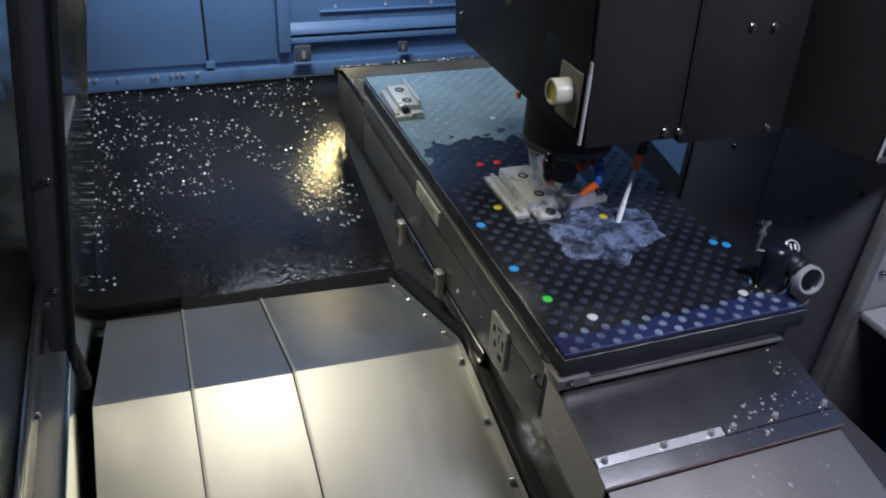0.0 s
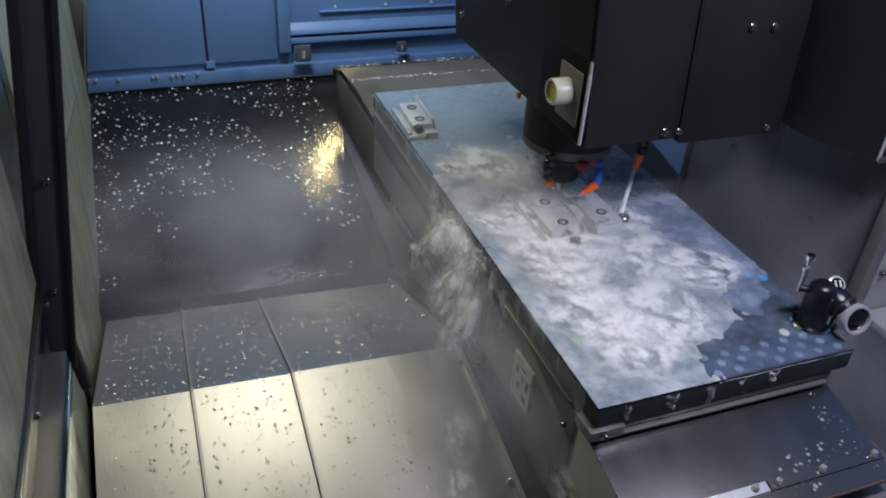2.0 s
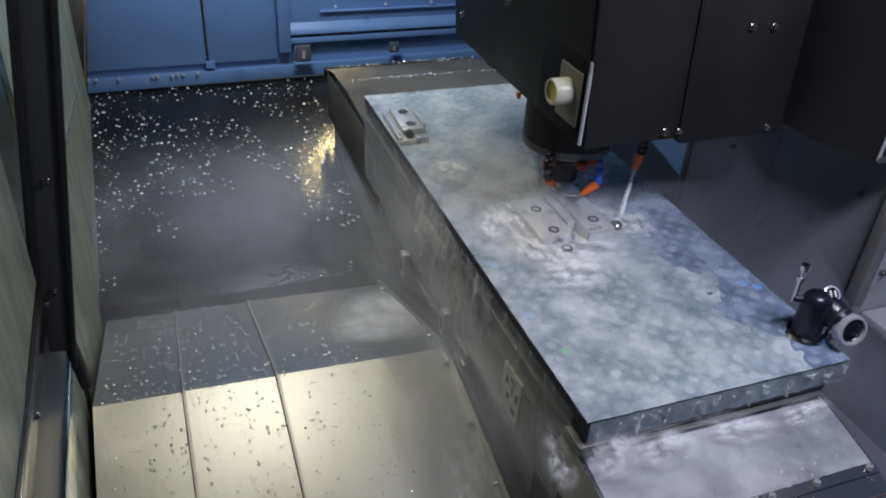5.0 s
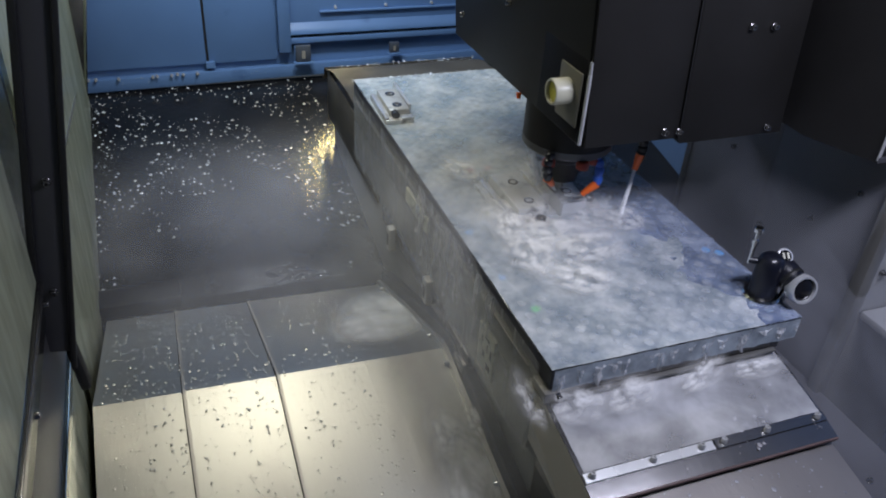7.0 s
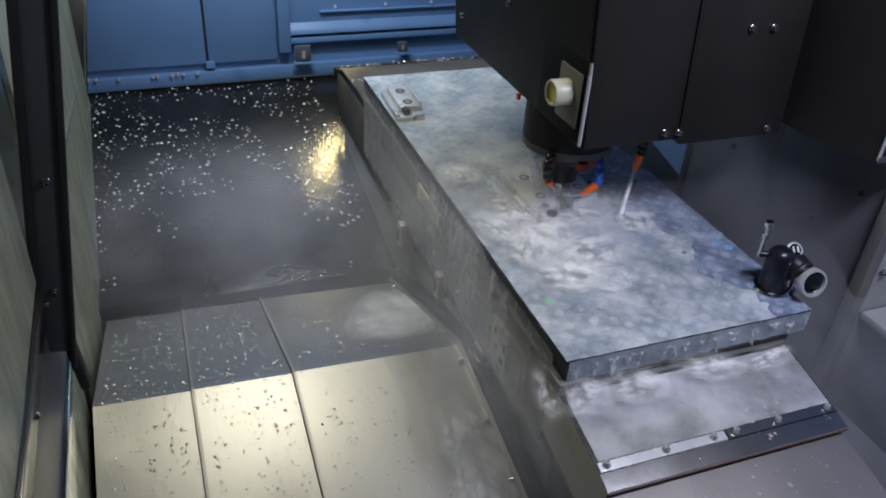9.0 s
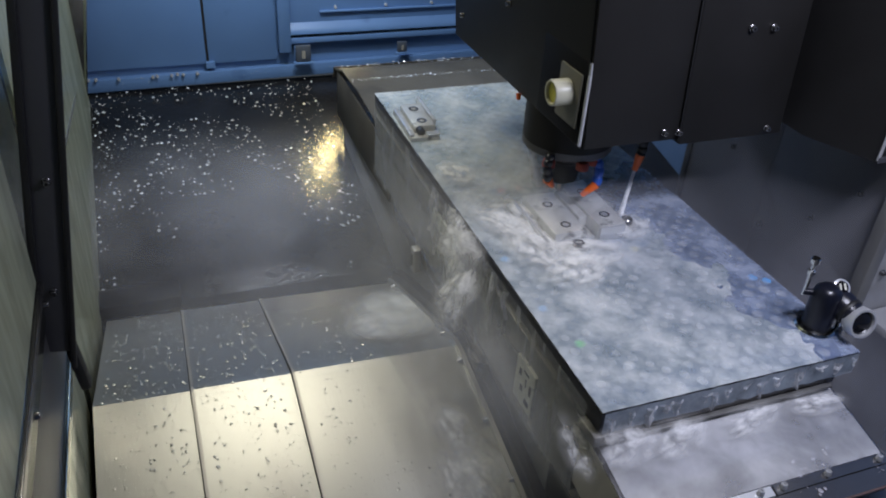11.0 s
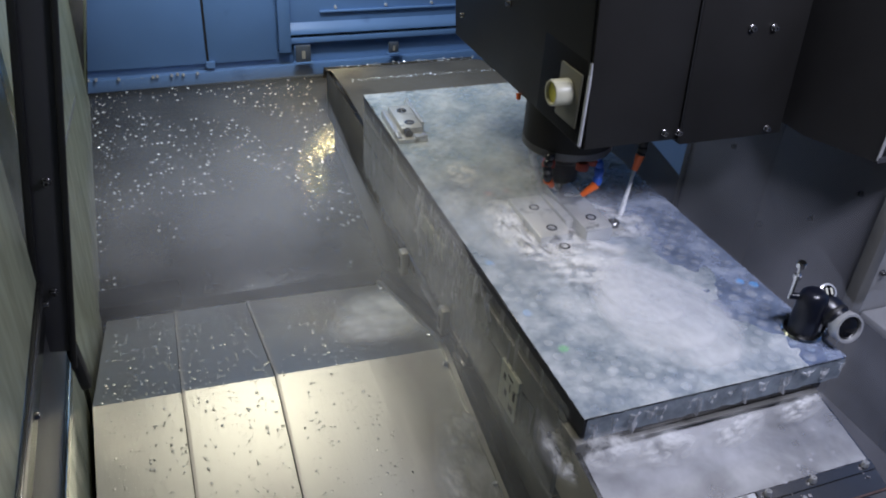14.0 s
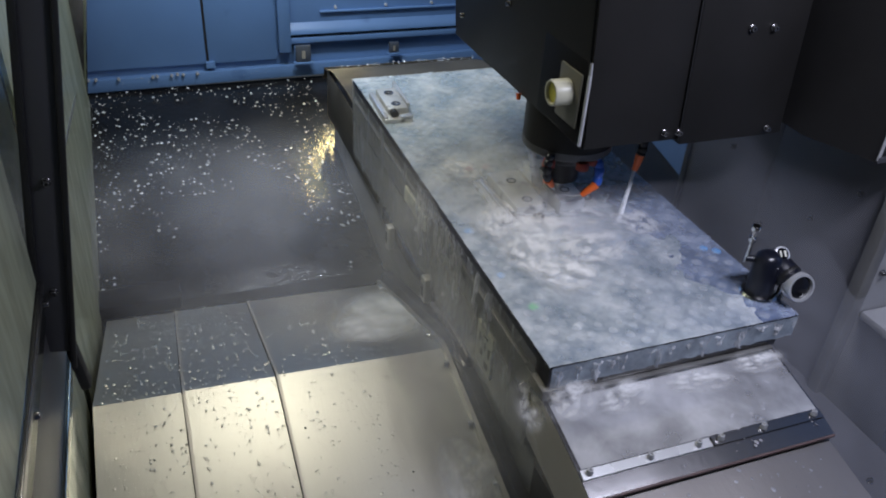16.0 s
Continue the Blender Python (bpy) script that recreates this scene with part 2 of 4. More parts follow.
# ---- the enclosure ----
WALL_Y = 2.05
setting("wall_far", box(-0.9, 1.15, WALL_Y, WALL_Y + 0.03, -0.27, 1.35), BLUE, "blue painted sheet steel end wall of the enclosure")
foot = box(-0.9, 1.15, WALL_Y - 0.028, WALL_Y - 0.001, -0.272, -0.226, 0.003)
bmesh.ops.transform(foot, matrix=pose(0, 0, 0.004, 0, -0.6, 0), verts=foot.verts)
setting("wall_far_base", foot, BLUE, "blue folded foot flange of the end wall", "trim")
setting("wall_left", box(-0.95, -0.905, -1.3, WALL_Y, -0.8, 1.35), GREY_DARK, "dark grey front wall of the enclosure")
setting("wall_back", box(1.15, 1.18, -1.3, WALL_Y, -0.8, 1.35), BLUE, "blue painted back wall of the enclosure")
setting("wall_near", box(-0.9, 1.15, -1.33, -1.3, -0.8, 1.35), BLUE, "blue painted end wall behind the viewpoint")
setting("ceiling", box(-0.95, 1.18, -1.33, WALL_Y + 0.03, 1.35, 1.38), GREY_DARK, "dark sheet roof of the enclosure", "ceiling")
setting("pit_floor", box(-0.9, 1.15, -1.3, WALL_Y, -0.82, -0.78), BLACK, "black chip pit floor under the covers", "floor")
setting("chip_slope", bent([(0.90, -0.49), (1.0, -0.462), (1.5, -0.363), (1.9, -0.294), (WALL_Y, -0.285)], -0.9, 1.15, 0.006), BLACK,
        "wet black sloping chip tray covered in coolant droplets", "floor")


def wall_panels():
    p = thing("wall_panel", "blue painted bolted cover panel on the end wall", "panel")
    part("sheet", box(-0.86, -0.392, WALL_Y - 0.016, WALL_Y - 0.001, -0.20, 1.2, 0.003), BLUE, p)
    for x in (-0.80, -0.775, -0.70, -0.585, -0.57, -0.52, -0.50, -0.48, -0.43):
        bolt(p, x, WALL_Y - 0.029, -0.228 + random.uniform(-0.004, 0.004), "-y")
    # Dark strip added to paint the shade in the gap between the panels.
    part("gap_shade", box(-0.3915, -0.3845, WALL_Y - 0.017, WALL_Y - 0.002, -0.205, 1.2), RUBBER, p)
    q = thing("wall_panel", "blue painted middle cover panel on the end wall", "panel")
    part("sheet", box(-0.384, -0.137, WALL_Y - 0.016, WALL_Y - 0.001, -0.20, 1.2, 0.002), BLUE, q)
    part("tab", box(-0.396, -0.365, WALL_Y - 0.032, WALL_Y - 0.014, -0.212, -0.19), BLUE, q)
    d = thing("sliding_hatch", "blue painted hatch with folded frame and rails", "hatch")
    part("frame", box(-0.130, -0.085, WALL_Y - 0.045, WALL_Y - 0.003, -0.168, 1.2, 0.003), BLUE, d)
    part("panel", box(-0.085, 0.9, WALL_Y - 0.016, WALL_Y - 0.003, -0.112, 1.2, 0.002), BLUE, d)
    part("lower_rail", box(-0.085, 0.9, WALL_Y - 0.034, WALL_Y - 0.003, -0.14, -0.118, 0.003), BLUE, d)
    part("middle_rail", bent([(WALL_Y - 0.040, -0.098), (WALL_Y - 0.034, -0.085), (WALL_Y - 0.016, -0.066)], -0.085, 0.9, 0.006), BLUE, d)
    part("upper_lip", box(0.03, 0.9, WALL_Y - 0.03, WALL_Y - 0.012, -0.03, -0.024, 0.001), BLUE, d)
    for x in (0.09, 0.285, 0.47):
        bolt(d, x, WALL_Y - 0.016, -0.014, "-y")
    part("latch", box(-0.075, -0.015, WALL_Y - 0.045, WALL_Y - 0.03, -0.205, -0.145, 0.004), BLUE, d)


wall_panels()


def latch_block(x):
    b = thing("latch_block", "small steel wiper bracket on the end wall foot", "bracket", group="wall brackets")
    part("body", box(-0.028, 0.028, -0.018, 0.0, -0.032, 0.030, 0.004), LATCH_GREY, b)
    part("slot", box(-0.006, 0.006, -0.0205, -0.0185, -0.018, 0.012), BRIGHT_SIDE, b)
    part("foot", box(-0.036, 0.036, -0.024, 0.0, -0.040, -0.032, 0.002), BLUE, b)
    b.location = (x, WALL_Y - 0.05, -0.168)
    return b


latch_block(-0.045)
MOVING_BRACKET = latch_block(0.345)
MOVING_BRACKET.scale = (0.68, 0.8, 0.66)


def chip_tray_ledge():
    t = thing("tray_ledge", "black folded ledge at the foot of the chip tray", "ledge")
    part("strip", bent([(0.925, -0.478), (0.965, -0.462), (0.972, -0.470)], -0.9, 0.0, 0.03), LEDGE_BLACK, t)
    part("block", box(-0.845, -0.60, 0.945, 1.03, -0.50, -0.432, 0.006), LEDGE_BLACK, t)


chip_tray_ledge()

# ---- telescopic covers in front of the saddle ----
RIDGE_Y, RIDGE_Z, LEAN = 0.40, -0.262, 0.040


def slab(x0, x1, drop, name_label):
    s = thing("telescopic_cover", name_label, "way cover", group="telescopic way covers")
    lower = LEAN * (x0 + 0.79)
    z = RIDGE_Z - drop - lower
    prof = [(-0.45, z - 0.192), (0.385, z - 0.0040), (RIDGE_Y, z), (0.412, z - 0.0035), (0.92, z - 0.188)]
    s_sheet = new("sheet", shell(bent(prof, x0, x1, 0.003, LEAN), "sheet", STEEL, smooth=False))
    s_sheet.parent = s
    if x0 > -0.75:
        lip = [(y, zz + 0.0035) for y, zz in prof]
        part("lip", bent(lip, x0, x0 + 0.006, 0.012, LEAN), BRIGHT_SIDE, s, "bright folded steel edge strip")
        # The shaded groove beside the lip is drawn as an added dark strip.
        part("dark_strip", bent([(y, zz - 0.0005) for y, zz in prof], x0 - 0.0022, x0 - 0.0004, 0.008, LEAN), RUBBER, s, "dark strip painting the shaded groove beside the edge")
    part("apron", bent([(0.918, z - 0.188), (0.924, z - 0.30)], x0, x1, 0.003, LEAN), STEEL_DARK, s)
    return s


SLAB_SADDLE = slab(-0.397, -0.018, 0.0, "bent brushed stainless way cover fixed to the saddle")
SLAB_MIDDLE = slab(-0.604, -0.36, 0.0035, "bent brushed stainless middle way cover")
SLAB_FIXED = slab(-0.79, -0.56, 0.0065, "bent brushed stainless way cover beside the door")

# ---- saddle ----
saddle = thing("saddle", "dark cast saddle with stainless wiper strip under the table", "machine saddle")
part("body", box(0.012, 0.49, -0.75, 1.60, -0.62, -0.245, 0.01), CAST, saddle)
zr = RIDGE_Z - LEAN * 0.77
RAIL = [(-0.45, zr - 0.172), (0.385, zr + 0.012), (0.412, zr + 0.012), (0.92, zr - 0.172)]
part("wiper_strip", bent(RAIL, -0.026, -0.016, 0.03), STEEL, saddle)
part("flank", bent([(y, z + 0.028) for y, z in RAIL], -0.012, 0.012, 0.22), BLACK_DRY, saddle)
for y in (0.86, 0.73, 0.60, 0.47, 0.355, 0.20, 0.06, -0.08, -0.22):
    z = zr + 0.012 - (0.184 * (y - 0.412) / 0.508 if y > 0.4 else 0.184 * (0.385 - y) / 0.835)
    bolt(saddle, -0.026, y, z - 0.009, "-x")
part("guide_bar", box(-0.006, 0.012, 0.30, 0.95, -0.275, -0.238, 0.004), STEEL_DARK, saddle)
part("gib", box(-0.014, 0.004, 0.30, 0.36, -0.32, -0.262, 0.006), STEEL_DARK, saddle)
far_cover = thing("end_cover", "dull steel arched cover behind the table", "way cover")
part("top", bent([(1.02, -0.085), (1.36, -0.066), (1.56, -0.076), (1.66, -0.108), (1.70, -0.15)], 0.0, 0.53, 0.004), DULL_COVER, far_cover)
part("side", box(0.002, 0.008, 1.02, 1.64, -0.27, -0.108, 0.002), DULL_COVER, far_cover)
part("front_lip", bent([(1.655, -0.100), (1.668, -0.104), (1.676, -0.125)], -0.002, 0.532, 0.006), DULL_COVER, far_cover, "thin wet front edge")

# ---- table ----
TL, TW = 1.302, 0.52
table = thing("machine_table", "black drilled fixture plate on a grey cast machine table", "machine table")
part("plate", box(0, TW, 0, TL, -0.004, 0.0, 0.0012), PLATE, table, "wet black fixture plate with rows of holes")
part("plate_core", box(0.0005, TW - 0.0005, 0.0005, TL - 0.0005, -0.042, -0.0042, 0.0015), PLATE_SIDE, table, "dark sawn plate edge")
part("body", box(0.0, 0.50, 0.045, TL - 0.01, -0.232, -0.0425, 0.003), CAST, table)
part("edge_strip", box(-0.007, 0.0, 0.07, TL - 0.03, -0.0505, -0.0460, 0.0015), CAST, table, "dull steel drip strip")
part("side_strip", box(-0.004, 0.0, 0.05, TL - 0.02, -0.112, -0.056, 0.002), CAST, table)
part("lower_band", box(-0.003, 0.0, 0.05, TL - 0.02, -0.228, -0.118, 0.002), CAST, table)
lab = part("label", box(-0.0104, -0.0040, 0.60, 0.76, -0.098, -0.060), PAPER, table, "worn rectangular paper label")
for i in range(3):
    part("print_bar", box(-0.0113, -0.0105, 0.625, 0.735 - 0.02 * i, -0.091 + 0.009 * i, -0.0895 + 0.009 * i), CAST, lab)
sign = part("warning_label", box(-0.0104, -0.0032, 0.195, 0.270, -0.197, -0.097), PAPER, table, "worn cream warning label")
for y, z, w, h in ((0.206, -0.184, 0.018, 0.014), (0.203, -0.152, 0.009, 0.022), (0.236, -0.166, 0.010, 0.014), (0.246, -0.134, 0.009, 0.016), (0.216, -0.116, 0.022, 0.005), (0.224, -0.146, 0.004, 0.020)):
    part("print_bar", box(-0.0114, -0.0105, y, y + w, z, z + h, 0.0003), INK, sign)
for y, z in ((0.556, -0.225), (0.850, -0.262)):
    clip = part("trip_dog", box(-0.026, -0.0065, y - 0.014, y + 0.014, z - 0.036, z + 0.032, 0.003), BRIGHT_SIDE, table, "small steel limit switch block")
    part("slot", box(-0.0275, -0.0262, y - 0.005, y + 0.005, z - 0.02, z + 0.015), INK, clip)
bolt(table, -0.001, 0.075, -0.105, "-x", DARK_BOLT)
part("end_rail", box(-0.010, 0.055, -0.007, 0.044, -0.066, -0.0445, 0.002), CAST, table, "bright clamp strip under the plate")
part("end_block", box(0.056, 0.49, 0.004, 0.044, -0.066, -0.0445, 0.003), STEEL_DARK, table)
part("end_lip", box(0.056, 0.478, -0.006, 0.0035, -0.0665, -0.0615, 0.001), CAST, table, "dull steel lip of the clamp strip")
bolt(table, 0.014, -0.0075, -0.051, "-y", DARK_BOLT)
near_cover = part("end_cover", bent([(-0.180, -0.1205), (-0.152, -0.1115), (-0.14, -0.108), (-0.02, -0.082), (0.05, -0.070)], 0.0, 0.49, 0.003), STEEL_DARK, table, "dull steel way cover fixed to the table end")
part("cover_side", bent([(-0.178, -0.123), (-0.14, -0.111), (-0.02, -0.085), (0.042, -0.0745)], 0.0, 0.004, 0.125), BRIGHT_SIDE, near_cover)
# One bar: its shine fading rightwards is painted as a paler and a darker half.
part("clamp_bar", bent([(-0.150, -0.107), (-0.134, -0.1025)], 0.002, 0.25, 0.004), BRIGHT, near_cover, "clamp bar half with the shine put into its paler steel")
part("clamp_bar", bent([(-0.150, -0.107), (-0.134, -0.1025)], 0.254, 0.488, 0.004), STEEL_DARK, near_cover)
for x in (0.016, 0.13, 0.225, 0.27, 0.36, 0.47):
    bolt(near_cover, x, -0.142, -0.1045, "z")
part("wiper", bent([(-0.1825, -0.1225), (-0.179, -0.1205)], 0.0, 0.49, 0.004), RED_RUBBER, near_cover, "reddish rubber wiper edge")
lower_cover = thing("lower_way_cover", "dull steel telescopic cover sliding under the table end", "way cover")
part("top", bent([(-0.95, -0.30), (-0.60, -0.225), (-0.18, -0.132), (0.02, -0.096)], 0.006, 0.484, 0.003), WORN_STEEL, lower_cover)
part("side", box(0.012, 0.016, -0.75, 0.0, -0.40, -0.17), STEEL_DARK, lower_cover)

PLUG_MESH = shell(turned([(0.0085, -0.001), (0.0085, 0.0006), (0.0070, 0.0010), (0.0056, 0.0004)], seg=14), "hole_plug", PLUG)
COLORS = {"red": (0.75, 0.02, 0.02), "yellow": (0.8, 0.65, 0.02), "cyan": (0.03, 0.35, 0.75), "green": (0.05, 0.65, 0.08), "white": (0.6, 0.6, 0.6)}
SPOTS = [("red", 0.129, 0.696), ("red", 0.174, 0.697), ("yellow", 0.089, 0.496), ("yellow", 0.301, 0.401), ("cyan", 0.024, 0.437), ("cyan", 0.026, 0.269),
         ("cyan", 0.481, 0.247), ("cyan", 0.502, 0.230), ("green", 0.046, 0.161), ("white", 0.102, 0.089), ("white", 0.426, 0.075), ("white", 0.264, 0.941)]
cap_mesh = {}
for k, c in COLORS.items():
    cap_mesh[k] = shell(turned([(0.0098, -0.001), (0.0098, 0.0012), (0.0085, 0.0022), (0.006, 0.0024)], seg=16), "hole_cap", material(k + "_cap", c, 0.35, vary=0.05))
for k, x, y in SPOTS:
    part_of("hole_cap", cap_mesh[k], table, pose(x, y, 0))["label"] = k + " plastic cap in a table hole"
far_plugs = bmesh.new()
count = 0
for k in range(63):
    y = 0.0155 + 0.0205 * k
    for i in range(12):
        x = (0.0255 if k % 2 == 0 else 0.0470) + 0.0425 * i
        if x > TW - 0.01 or y > TL - 0.01 or any(abs(x - sx) < 0.012 and abs(y - sy) < 0.010 for _, sx, sy in SPOTS):
            continue
        if count < 300:
            part_of("hole_plug", PLUG_MESH, table, pose(x, y, 0))
            count += 1
        else:
            bmesh.ops.create_circle(far_plugs, cap_ends=True, segments=12, radius=0.008, matrix=Matrix.Translation((x, y, 0.0005)))
tagged(part("hole_plug_field", far_plugs, PLUG, table), kind="stuff")




def puddle(name, label, wet, z, mat):
    """A sheet with a jagged edge, for clear coolant or a painted reflection, lying where wet(x, y) holds."""
    step, ids, verts, faces = 0.005, {}, [], []
    for i in range(int((TW - 0.008) / step)):
        for j in range(int((TL - 0.008) / step)):
            x, y = 0.004 + step * i, 0.004 + step * j
            if not wet(x, y):
                continue
            f = []
            for a, b in ((i, j), (i + 1, j), (i + 1, j + 1), (i, j + 1)):
                if (a, b) not in ids:
                    ids[a, b] = len(verts)
                    verts.append((0.004 + step * a, 0.004 + step * b, z + 0.0003 * noise.noise(Vector((a * 0.2, b * 0.2, z * 900)))))
                f.append(ids[a, b])
            faces.append(f)
    me = bpy.data.meshes.new(name)
    me.from_pydata(verts, [], faces)
    me.materials.append(mat)
    me.shade_smooth()
    ob = new(name, me)
    ob.parent = table
    ob["label"] = label
    return tagged(ob, kind="stuff")


def ragged(x, y, f=22):
    return noise.fractal(Vector((x * f, y * f, 4.4)), 0.7, 2.0, 4)


puddle("puddle", "shallow puddle of coolant with a jagged edge, the wall's blue reflection put in its colour", lambda x, y: y > 0.83 - 0.12 * max(0.0, 1 - x / 0.06) + 0.06 * ragged(x, y), 0.0017, PUDDLE_REFLECTION)
# This sheet paints the blue reflection along the plate end.
puddle("plate_end_reflection", "bluish reflection along the plate end, painted as a thin sheet", lambda x, y: y < 0.05 + 0.18 * max(0.0, x - 0.36) + 0.012 * ragged(x, y, 40), 0.0015, EDGE_REFLECTION)
# Pale discs paint the reflections on plugs at both plate ends.
wet_dots = bmesh.new()
for k in range(63):
    y = 0.0155 + 0.0205 * k
    for i in range(12):
        x = (0.0255 if k % 2 == 0 else 0.0470) + 0.0425 * i
        if x < TW - 0.01 and y < TL - 0.01 and (y > 0.83 or y < 0.075):
            bmesh.ops.create_circle(wet_dots, cap_ends=True, segments=12, radius=0.0078, matrix=Matrix.Translation((x, y, 0.0024)))
tagged(part("wet_plug_reflections", wet_dots, WET_DOT_REFLECTION, table, "wet plug tops with their reflections painted as paler discs"), kind="stuff")


# ---- things clamped on the table ----
def clamp_vise():
    v = thing("small_vise", "small aluminium clamping block with bolted jaws", "vise")
    part("base", box(0, 0.078, 0, 0.175, 0.0, 0.014, 0.003), ALU, v)
    part("body", box(0.018, 0.074, 0.03, 0.172, 0.014, 0.031, 0.003), ALU, v)
    part("jaw", box(0.0, 0.012, 0.005, 0.17, 0.014, 0.021, 0.002), BRIGHT, v)
    part("rear_jaw", box(0.078, 0.086, 0.06, 0.22, 0.0, 0.030, 0.002), BRIGHT, v)
    for y in (0.06, 0.135):
        part("socket", turned([(0.013, 0), (0.013, 0.002), (0.008, 0.002), (0.007, -0.006)], pose(0.046, y, 0.031), 20), STEEL_DARK, v)
    part("screw", cyl((0.032, 0.012, 0.022), (0.032, 0.03, 0.022), 0.010), RUBBER, v)
    part("stop", box(0.045, 0.078, 0.0, 0.022, 0.014, 0.020, 0.002), BRIGHT, v)
    return v


VISE = clamp_vise()


def jaw_fixture():
    f = thing("workholding_jaws", "pair of wet aluminium soft jaws holding the workpiece", "vise")
    part("left_jaw", box(0.034, 0.108, 0.015, 0.180, 0.0, 0.032, 0.003), ALU, f)
    part("left_flange", box(0.0, 0.033, 0.0, 0.185, 0.0, 0.011, 0.003), ALU, f)
    part("left_rib", box(0.012, 0.022, 0.01, 0.180, 0.0115, 0.020, 0.002), BRIGHT, f, "bright clamping ridge")
    part("right_jaw", box(0.132, 0.196, 0.012, 0.200, 0.0, 0.040, 0.003), ALU, f)
    part("front_plate", box(0.134, 0.194, 0.006, 0.0115, 0.004, 0.037, 0.002), BRIGHT, f, "bright bolted front plate")
    part("bed", box(0.1085, 0.1315, 0.02, 0.19, 0.0, 0.010, 0.001), ALU, f)
    part("workpiece", box(0.112, 0.1315, 0.06, 0.18, 0.0105, 0.034, 0.002), ALU, f, "bright freshly milled workpiece")
    part("toe", box(0.042, 0.10, -0.018, 0.0145, 0.0, 0.010, 0.003), ALU, f)
    part("toe_screw", turned([(0.012, 0.010), (0.012, 0.017), (0.008, 0.018), (0.006, 0.013)], pose(0.080, -0.003, 0), 18), STEEL_DARK, f)
    for x, y, z in ((0.072, 0.045, 0.032), (0.072, 0.130, 0.032), (0.165, 0.050, 0.040), (0.165, 0.150, 0.040)):
        sock = part("socket", turned([(0.0115, 0), (0.0115, 0.0015), (0.0085, 0.0015), (0.007, -0.008)], pose(x, y, z), 20), STEEL_DARK, f)
        part("socket_screw", turned([(0.0062, 0.0), (0.0062, 0.0012), (0.004, 0.0018)], pose(x, y, z), 12), BRIGHT, sock)
    part("side_clamp", box(0.1965, 0.236, 0.02, 0.062, 0.0, 0.018, 0.003), ALU, f)
    part("clamp_screw", turned([(0.013, 0.018), (0.013, 0.027), (0.010, 0.030), (0.006, 0.024)], pose(0.217, 0.040, 0), 18), STEEL_DARK, f)
    return f


JAWS = jaw_fixture()


def tool_setter():
    p = thing("tool_setter", "black tool length setter with round chrome sensor head", "tool setter")
    part("base", turned([(0.036, 0), (0.036, 0.006), (0.033, 0.010), (0.024, 0.012)]), CHROME, p, "chromed round magnetic foot")
    part("post", turned([(0.025, 0.012), (0.026, 0.03), (0.026, 0.075), (0.023, 0.088), (0.016, 0.095), (0.008, 0.097)]), NAVY_PLASTIC, p)
    part("stylus", turned([(0.004, 0.07), (0.004, 0.112), (0.007, 0.114), (0.007, 0.122), (0.0035, 0.124), (0.0035, 0.137), (0.0085, 0.138), (0.0085, 0.146), (0.007, 0.148)],
                         pose(-0.032, 0.022, 0.0)), CHROME, p, "slim chromed probe stem")
    part("stylus_arm", cyl((0, 0.005, 0.076), (-0.034, 0.023, 0.076), 0.006), NAVY_PLASTIC, p)
    arm = Matrix.Translation((0.030, -0.004, 0.058)) @ Vector((0.16, -0.97, -0.20)).to_track_quat("Z", "Y").to_matrix().to_4x4()
    body = part("arm", turned([(0.012, -0.032), (0.024, -0.026), (0.028, -0.010), (0.027, 0.015), (0.023, 0.026), (0.023, 0.042)], arm), NAVY_PLASTIC, p)
    part("collar", turned([(0.0255, 0.020), (0.0262, 0.022), (0.0262, 0.026), (0.0255, 0.028)], arm), RUBBER, body)
    face = Matrix.Translation((0.0385, -0.050, 0.0465)) @ Vector((-0.10, -0.93, 0.26)).to_track_quat("Z", "Y").to_matrix().to_4x4()
    head_ring = part("sensor_head", turned([(0.022, -0.014), (0.0278, -0.010), (0.0285, 0.008), (0.0272, 0.012), (0.0232, 0.012), (0.0222, 0.006)], face), BRIGHT, p, "silver ring round a dark lens")
    part("lens", turned([(0.0222, 0.002), (0.0222, 0.0065), (0.016, 0.009), (0.006, 0.0102)], face), GLOSS, head_ring, "glossy black lens")
    tilt = Matrix.Translation((0.028, 0.0, 0.088)) @ Vector((-0.15, -0.62, 0.77)).to_track_quat("Z", "Y").to_matrix().to_4x4()
    d = part("badge", turned([(0.0155, -0.004), (0.0155, 0.002), (0.0125, 0.003)], tilt), BRIGHT, p, "small silver badge")
    part("badge_face", turned([(0.0115, 0.0028), (0.0115, 0.0036), (0.010, 0.0038)], tilt), GLOSS, d)
    for dx in (-0.006, 0.003):
        part("mark", box(dx, dx + 0.0038, -0.006, 0.006, 0.0038, 0.0046, m=tilt), PAPER, d)
    part("cable_plug", cyl((0.036, -0.020, 0.0), (0.036, -0.020, 0.026), 0.008), CHROME, p)
    return p


SETTER = tool_setter()

# ---- spindle head ----
head = thing("spindle_head", "black sheet-clad spindle head with bolted covers", "spindle head")


def draft(bm, slope=0.07, base=0.25):
    """The cladding narrows slightly towards its foot."""
    for v in bm.verts:
        v.co.x -= slope * (v.co.z - base)
    return bm


part("housing", draft(box(0.130, 0.40, 0.265, 0.92, 0.25, 1.34, 0.004)), HEAD_BLACK, head)
part("front_cover", draft(box(0.133, 0.3325, 0.258, 0.264, 0.254, 1.3, 0.002)), HEAD_BLACK, head)
part("side_cover", draft(box(0.335, 0.573, 0.252, 0.40, 0.244, 1.3, 0.003)), HEAD_BLACK, head)
part("seam", draft(box(0.3325, 0.335, 0.2535, 0.258, 0.25, 1.3)), RUBBER, head, "dark seam between the covers")
